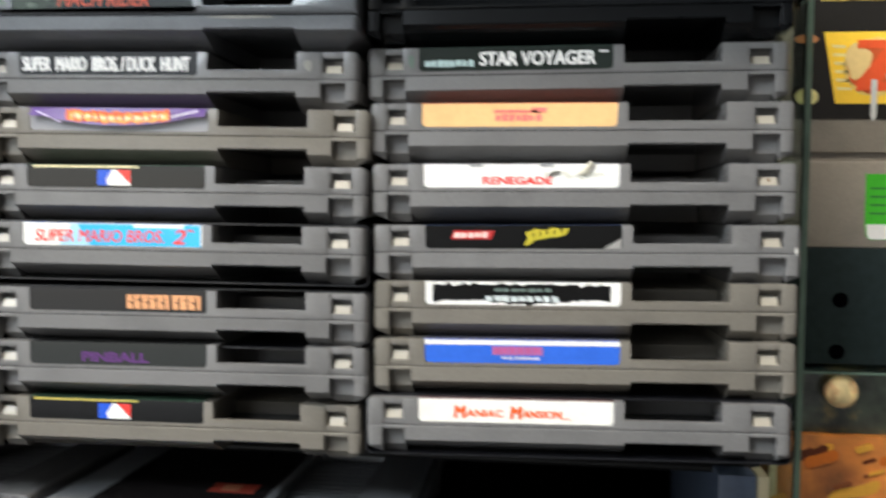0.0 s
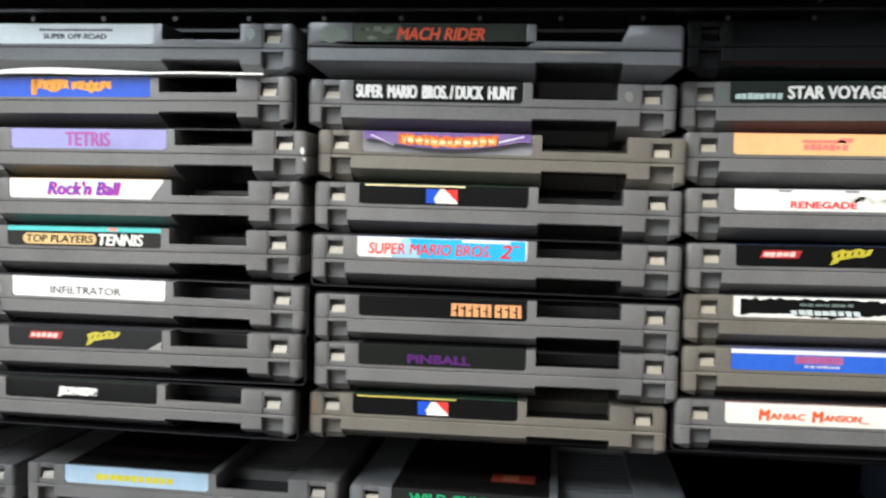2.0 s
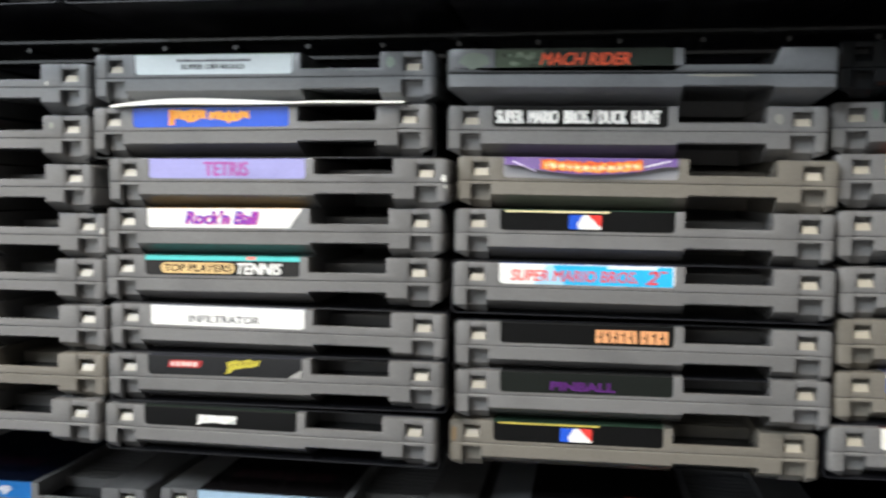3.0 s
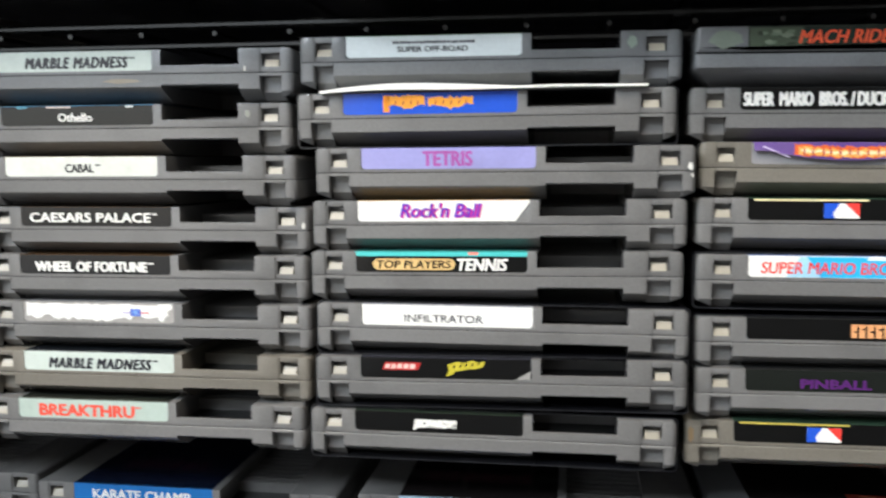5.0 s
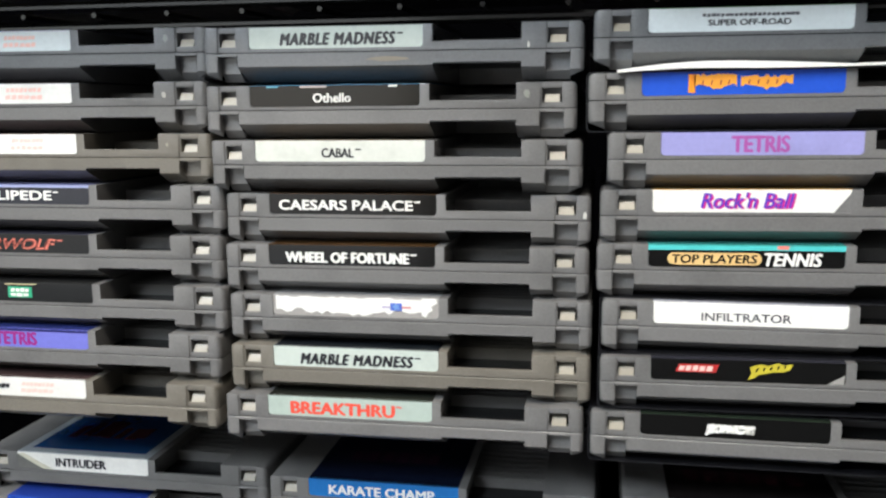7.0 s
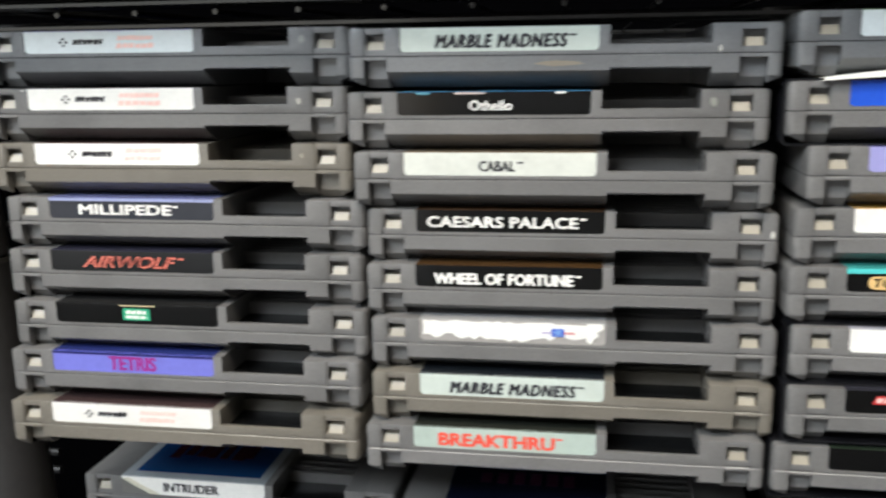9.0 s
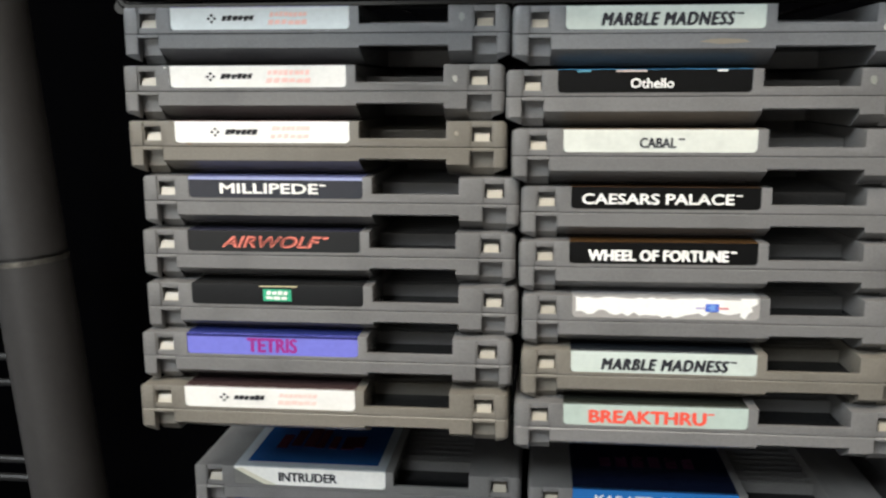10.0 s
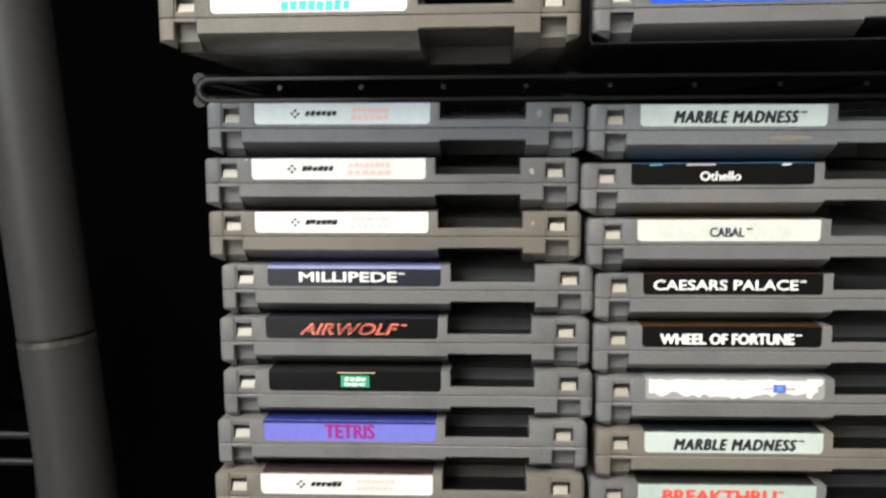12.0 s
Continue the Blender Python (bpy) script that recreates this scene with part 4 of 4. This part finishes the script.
DARKPANEL = material("dark_green_black_panel", (0.016, 0.024, 0.024), 0.75, grain=0.15, grain_size=300, stain=0.3, stain_size=20, bump=0.1, spec=0.08)

case = thing("display_case", Matrix.Identity(4), "glass display case with dark back panel beside the rack", "display case")
bm = bmesh.new()
box(bm, 621.2, 623.6, 50, 380, 900, 1700, 0.3)
pane = part_bm("glass_pane", bm, GLASS, case, "clear glass side pane", 0)
pane.visible_shadow = False
bm = bmesh.new()
box(bm, 621.4, 623.4, 48.6, 49.9, 900, 1700, 0.3)
part_bm("pane_edge", bm, GLASSEDGE, case, "green edge of the glass")
bm = bmesh.new()
box(bm, 625, 1100, 82, 110, 1219.0, 1261.2, 1.0)
part_bm("perforated_rail", bm, DARKPANEL, case)
# no holes are cut: near-black discs stand in for their shaded depth
for x, z in ((644.6, 1242.4), (643.8, 1223.6)):
    bm = bmesh.new()
    rod(bm, (x * MM, 0.0815, z * MM), (x * MM, 0.083, z * MM), 0.0027, 20)
    part_bm("peg_hole", bm, NEARBLACK, case)
bm = bmesh.new()
box(bm, 625, 1100, 71.2, 380, 1217.2, 1218.4, 0.3)
part_bm("glass_shelf", bm, GLASS, case, "clear glass shelf", 0).visible_shadow = False
bm = bmesh.new()
box(bm, 625, 1100, 70, 71, 1217.3, 1218.3, 0.2)
part_bm("shelf_edge", bm, GLASSEDGE, case, "pale green edge of the glass shelf")
bm = bmesh.new()
box(bm, 625, 1100, 330, 342, 900, 1700)
part_bm("back_panel", bm, DARKPANEL, case)

# a cartridge standing face out in the case
stand = thing("upright_cartridge", pose(0.6240, 0.083, 1.2612), "grey game cartridge standing upright with a yellow picture label", "game cartridge")
bm = bmesh.new()
box(bm, 0, 120, 0, 16, 0, 31, 0.8)
box(bm, 0, 120, 0, 16, 34, 133, 0.8)
box(bm, 0.5, 119.5, 1.6, 15.5, 30, 36)
part_bm("shell", bm, shell_plastic("warm_grey_plastic", (0.27, 0.235, 0.19)), stand)
bm = bmesh.new()
box(bm, 4, 76, -0.3, 0.2, 46, 126)
face = part_bm("picture_label", bm, ink(0.016, 0.014, 0.012), stand, "black label with a yellow picture", 0)


def on_face(name, outline, y, colour):
    bm = bmesh.new()
    prism(bm, outline, y - 0.08, y + 0.06)
    return part_bm(name, bm, ink(*colour), face, "", 0)


def ring_of(x, z, rx, rz, wave=0.0, k=5, n=26):
    return [(x + rx * (1 + wave * math.sin(k * a)) * math.cos(a), z + rz * (1 + wave * math.cos(k * a)) * math.sin(a)) for a in np.linspace(0, 2 * math.pi, n, endpoint=False)]


on_face("yellow_picture", [(17, 51.5), (75, 51.5), (75, 77), (12.5, 77)], -0.34, (0.88, 0.56, 0.05))
on_face("gold_panel", [(11, 88), (75, 88), (75, 124), (11, 124)], -0.34, (0.42, 0.29, 0.06))
for x, z, w in ((16, 91, 5), (24, 90.5, 7), (35, 91.5, 4), (28, 97, 9), (15, 99, 4), (38, 96, 6)):
    on_face("picture_patch", ring_of(x, z, w, 2.2, 0.25, 3), -0.44, (0.09, 0.06, 0.015))
on_face("picture_patch", ring_of(30, 64.5, 10.5, 10.5, 0.04, 9), -0.44, (0.78, 0.55, 0.16))
on_face("picture_patch", ring_of(30, 64.5, 9.3, 9.3, 0.06, 7), -0.54, (0.55, 0.10, 0.03))
on_face("picture_patch", ring_of(24.5, 66.5, 4.4, 6.2, 0.15, 3), -0.64, (0.72, 0.52, 0.22))
on_face("picture_patch", ring_of(36.5, 63.0, 3.0, 4.6, 0.12, 3), -0.64, (0.42, 0.38, 0.34))
on_face("picture_patch", [(24, 74), (41, 74), (41, 71), (32, 59), (41, 59), (41, 56), (24, 56), (24, 59), (33, 71), (24, 71)], -0.74, (0.74, 0.10, 0.03))
on_face("picture_patch", [(29, 60), (31, 60), (31, 47), (30, 45), (29, 47)], -0.84, (0.55, 0.55, 0.52))
for k in range(6):
    on_face("picture_patch", [(15.5 + 0.4 * k, 72.5 - 3 * k), (20 + 0.5 * k, 72.2 - 3 * k), (20 + 0.5 * k, 71.2 - 3 * k), (15.5 + 0.4 * k, 71.4 - 3 * k)], -0.44, (0.80, 0.66, 0.30))
on_face("picture_patch", ring_of(47, 62, 4, 5, 0.2, 4), -0.44, (0.62, 0.12, 0.03))
for x, z, c in ((7.5, 74.5, (0.50, 0.20, 0.08)), (8.0, 54.0, (0.66, 0.60, 0.26))):
    on_face("badge", ring_of(x, z, 3.2, 1.5 if z > 60 else 2.8), -0.34, c)
bm = bmesh.new()
prism(bm, [(30, 3), (52, 3), (52, 26.5), (28.5, 26.5), (28.5, 8), (29, 4.5)], -0.35, 0.1)
price = part_bm("price_sticker", bm, ink(0.06, 0.46, 0.03), stand, "bright green price sticker", 0)
bm = bmesh.new()
prism(bm, [(30, 3.2), (52, 3.2), (52, 8.5), (29, 8.5), (29.2, 5)], -0.42, -0.3)
part_bm("white_strip", bm, ink(*WHITE), price, "", 0)
for z in (12, 15, 18, 21):
    bm = bmesh.new()
    box(bm, 30, 50, -0.42, -0.3, z, z + 0.8)
    part_bm("printed_bar", bm, ink(0.04, 0.2, 0.04), price, "", 0)

# boxes and a ball on the glass shelf's lower level
golden = thing("game_box", pose(0.6265, 0.095, 1.0), "orange and gold printed game box", "box")
bm = bmesh.new()
box(bm, 0, 130, 0, 30, 0, 190, 0.6)
FIRE = material("fiery_print", (0.46, 0.15, 0.025), 0.45, grain=0.6, grain_size=55, stain=1.0, stain_size=30, stain_colour=(0.12, 0.03, 0.01))
part_bm("carton", bm, FIRE, golden)
bm = bmesh.new()
prism(bm, [(0, 100), (3.5, 100), (3.0, 189), (0, 189)], -0.4, 0.05)
part_bm("edge_strip", bm, ink(0.80, 0.72, 0.45), golden, "", 0)
flames = random.Random(5)
for k in range(26):
    x, z, r = flames.uniform(2, 46), flames.uniform(120, 186), flames.uniform(2.0, 9)
    bm = bmesh.new()
    lean = flames.uniform(0.5, 1.6)
    prism(bm, [(x + r * math.cos(a) + lean * r * 0.5 * math.sin(a), z + 0.55 * r * math.sin(a) * (1 + 0.4 * math.sin(2 * a))) for a in np.linspace(0, 2 * math.pi, 14, endpoint=False)], -0.12 - 0.03 * k, 0.02)
    part_bm("flame_print", bm, ink(*((0.70, 0.36, 0.05), (0.10, 0.025, 0.010), (0.58, 0.15, 0.02), (0.22, 0.07, 0.025))[k % 4]), golden, "", 0)
ball = thing("round_badge", pose(0.6485, 0.090, 1.2078), "round gold and red printed badge", "badge")
bm = bmesh.new()
bmesh.ops.create_uvsphere(bm, u_segments=20, v_segments=12, radius=0.0062, matrix=Matrix.Diagonal((1, 0.6, 1, 1)))
part_bm("dome", bm, material("gold_print", (0.80, 0.62, 0.32), 0.35, grain=0.3, grain_size=250, stain=1.0, stain_size=160, stain_colour=(0.5, 0.08, 0.03)), ball)
pack = thing("clear_package", pose(0.6265, 0.100, 1.1872), "glossy printed package below the glass shelf", "package")
bm = bmesh.new()
box(bm, 0, 120, 0, 20, 0, 27.5, 0.8)
part_bm("wrap", bm, material("dim_print", (0.055, 0.065, 0.05), 0.18, grain=0.5, grain_size=110, stain=1.0, stain_size=55, stain_colour=(0.42, 0.28, 0.06), coat=0.5), pack)
top = thing("golden_box", pose(0.627, 0.088, 1.396), "gold printed box on the case's upper level", "box")
bm = bmesh.new()
box(bm, 0, 130, 0, 30, -40, 60, 0.6)
part_bm("carton", bm, material("gold_print_dark", (0.22, 0.15, 0.03), 0.4, grain=0.3, grain_size=70, stain=0.9, stain_size=60), top)

# a thin pale-edged case leaning in the neighbouring rack
lean_case = thing("slim_case", pose(-0.2175, 0.24, 1.1836, 0, 1.8, 0), "thin black case with a pale edge strip beside the rack", "case")
bm = bmesh.new()
box(bm, -14, -1.4, 0.6, 90, -34.6, 82, 0.6)
part_bm("shell", bm, BLACKSHELL, lean_case)
bm = bmesh.new()
prism(bm, [(-0.9, 2), (-0.2, 0), (0, 8), (0, 82), (-3.2, 82), (-2.6, 40)], 0, 0.8)
part_bm("pale_edge", bm, ink(0.18, 0.15, 0.10), lean_case, "pale strip along the case's front edge")
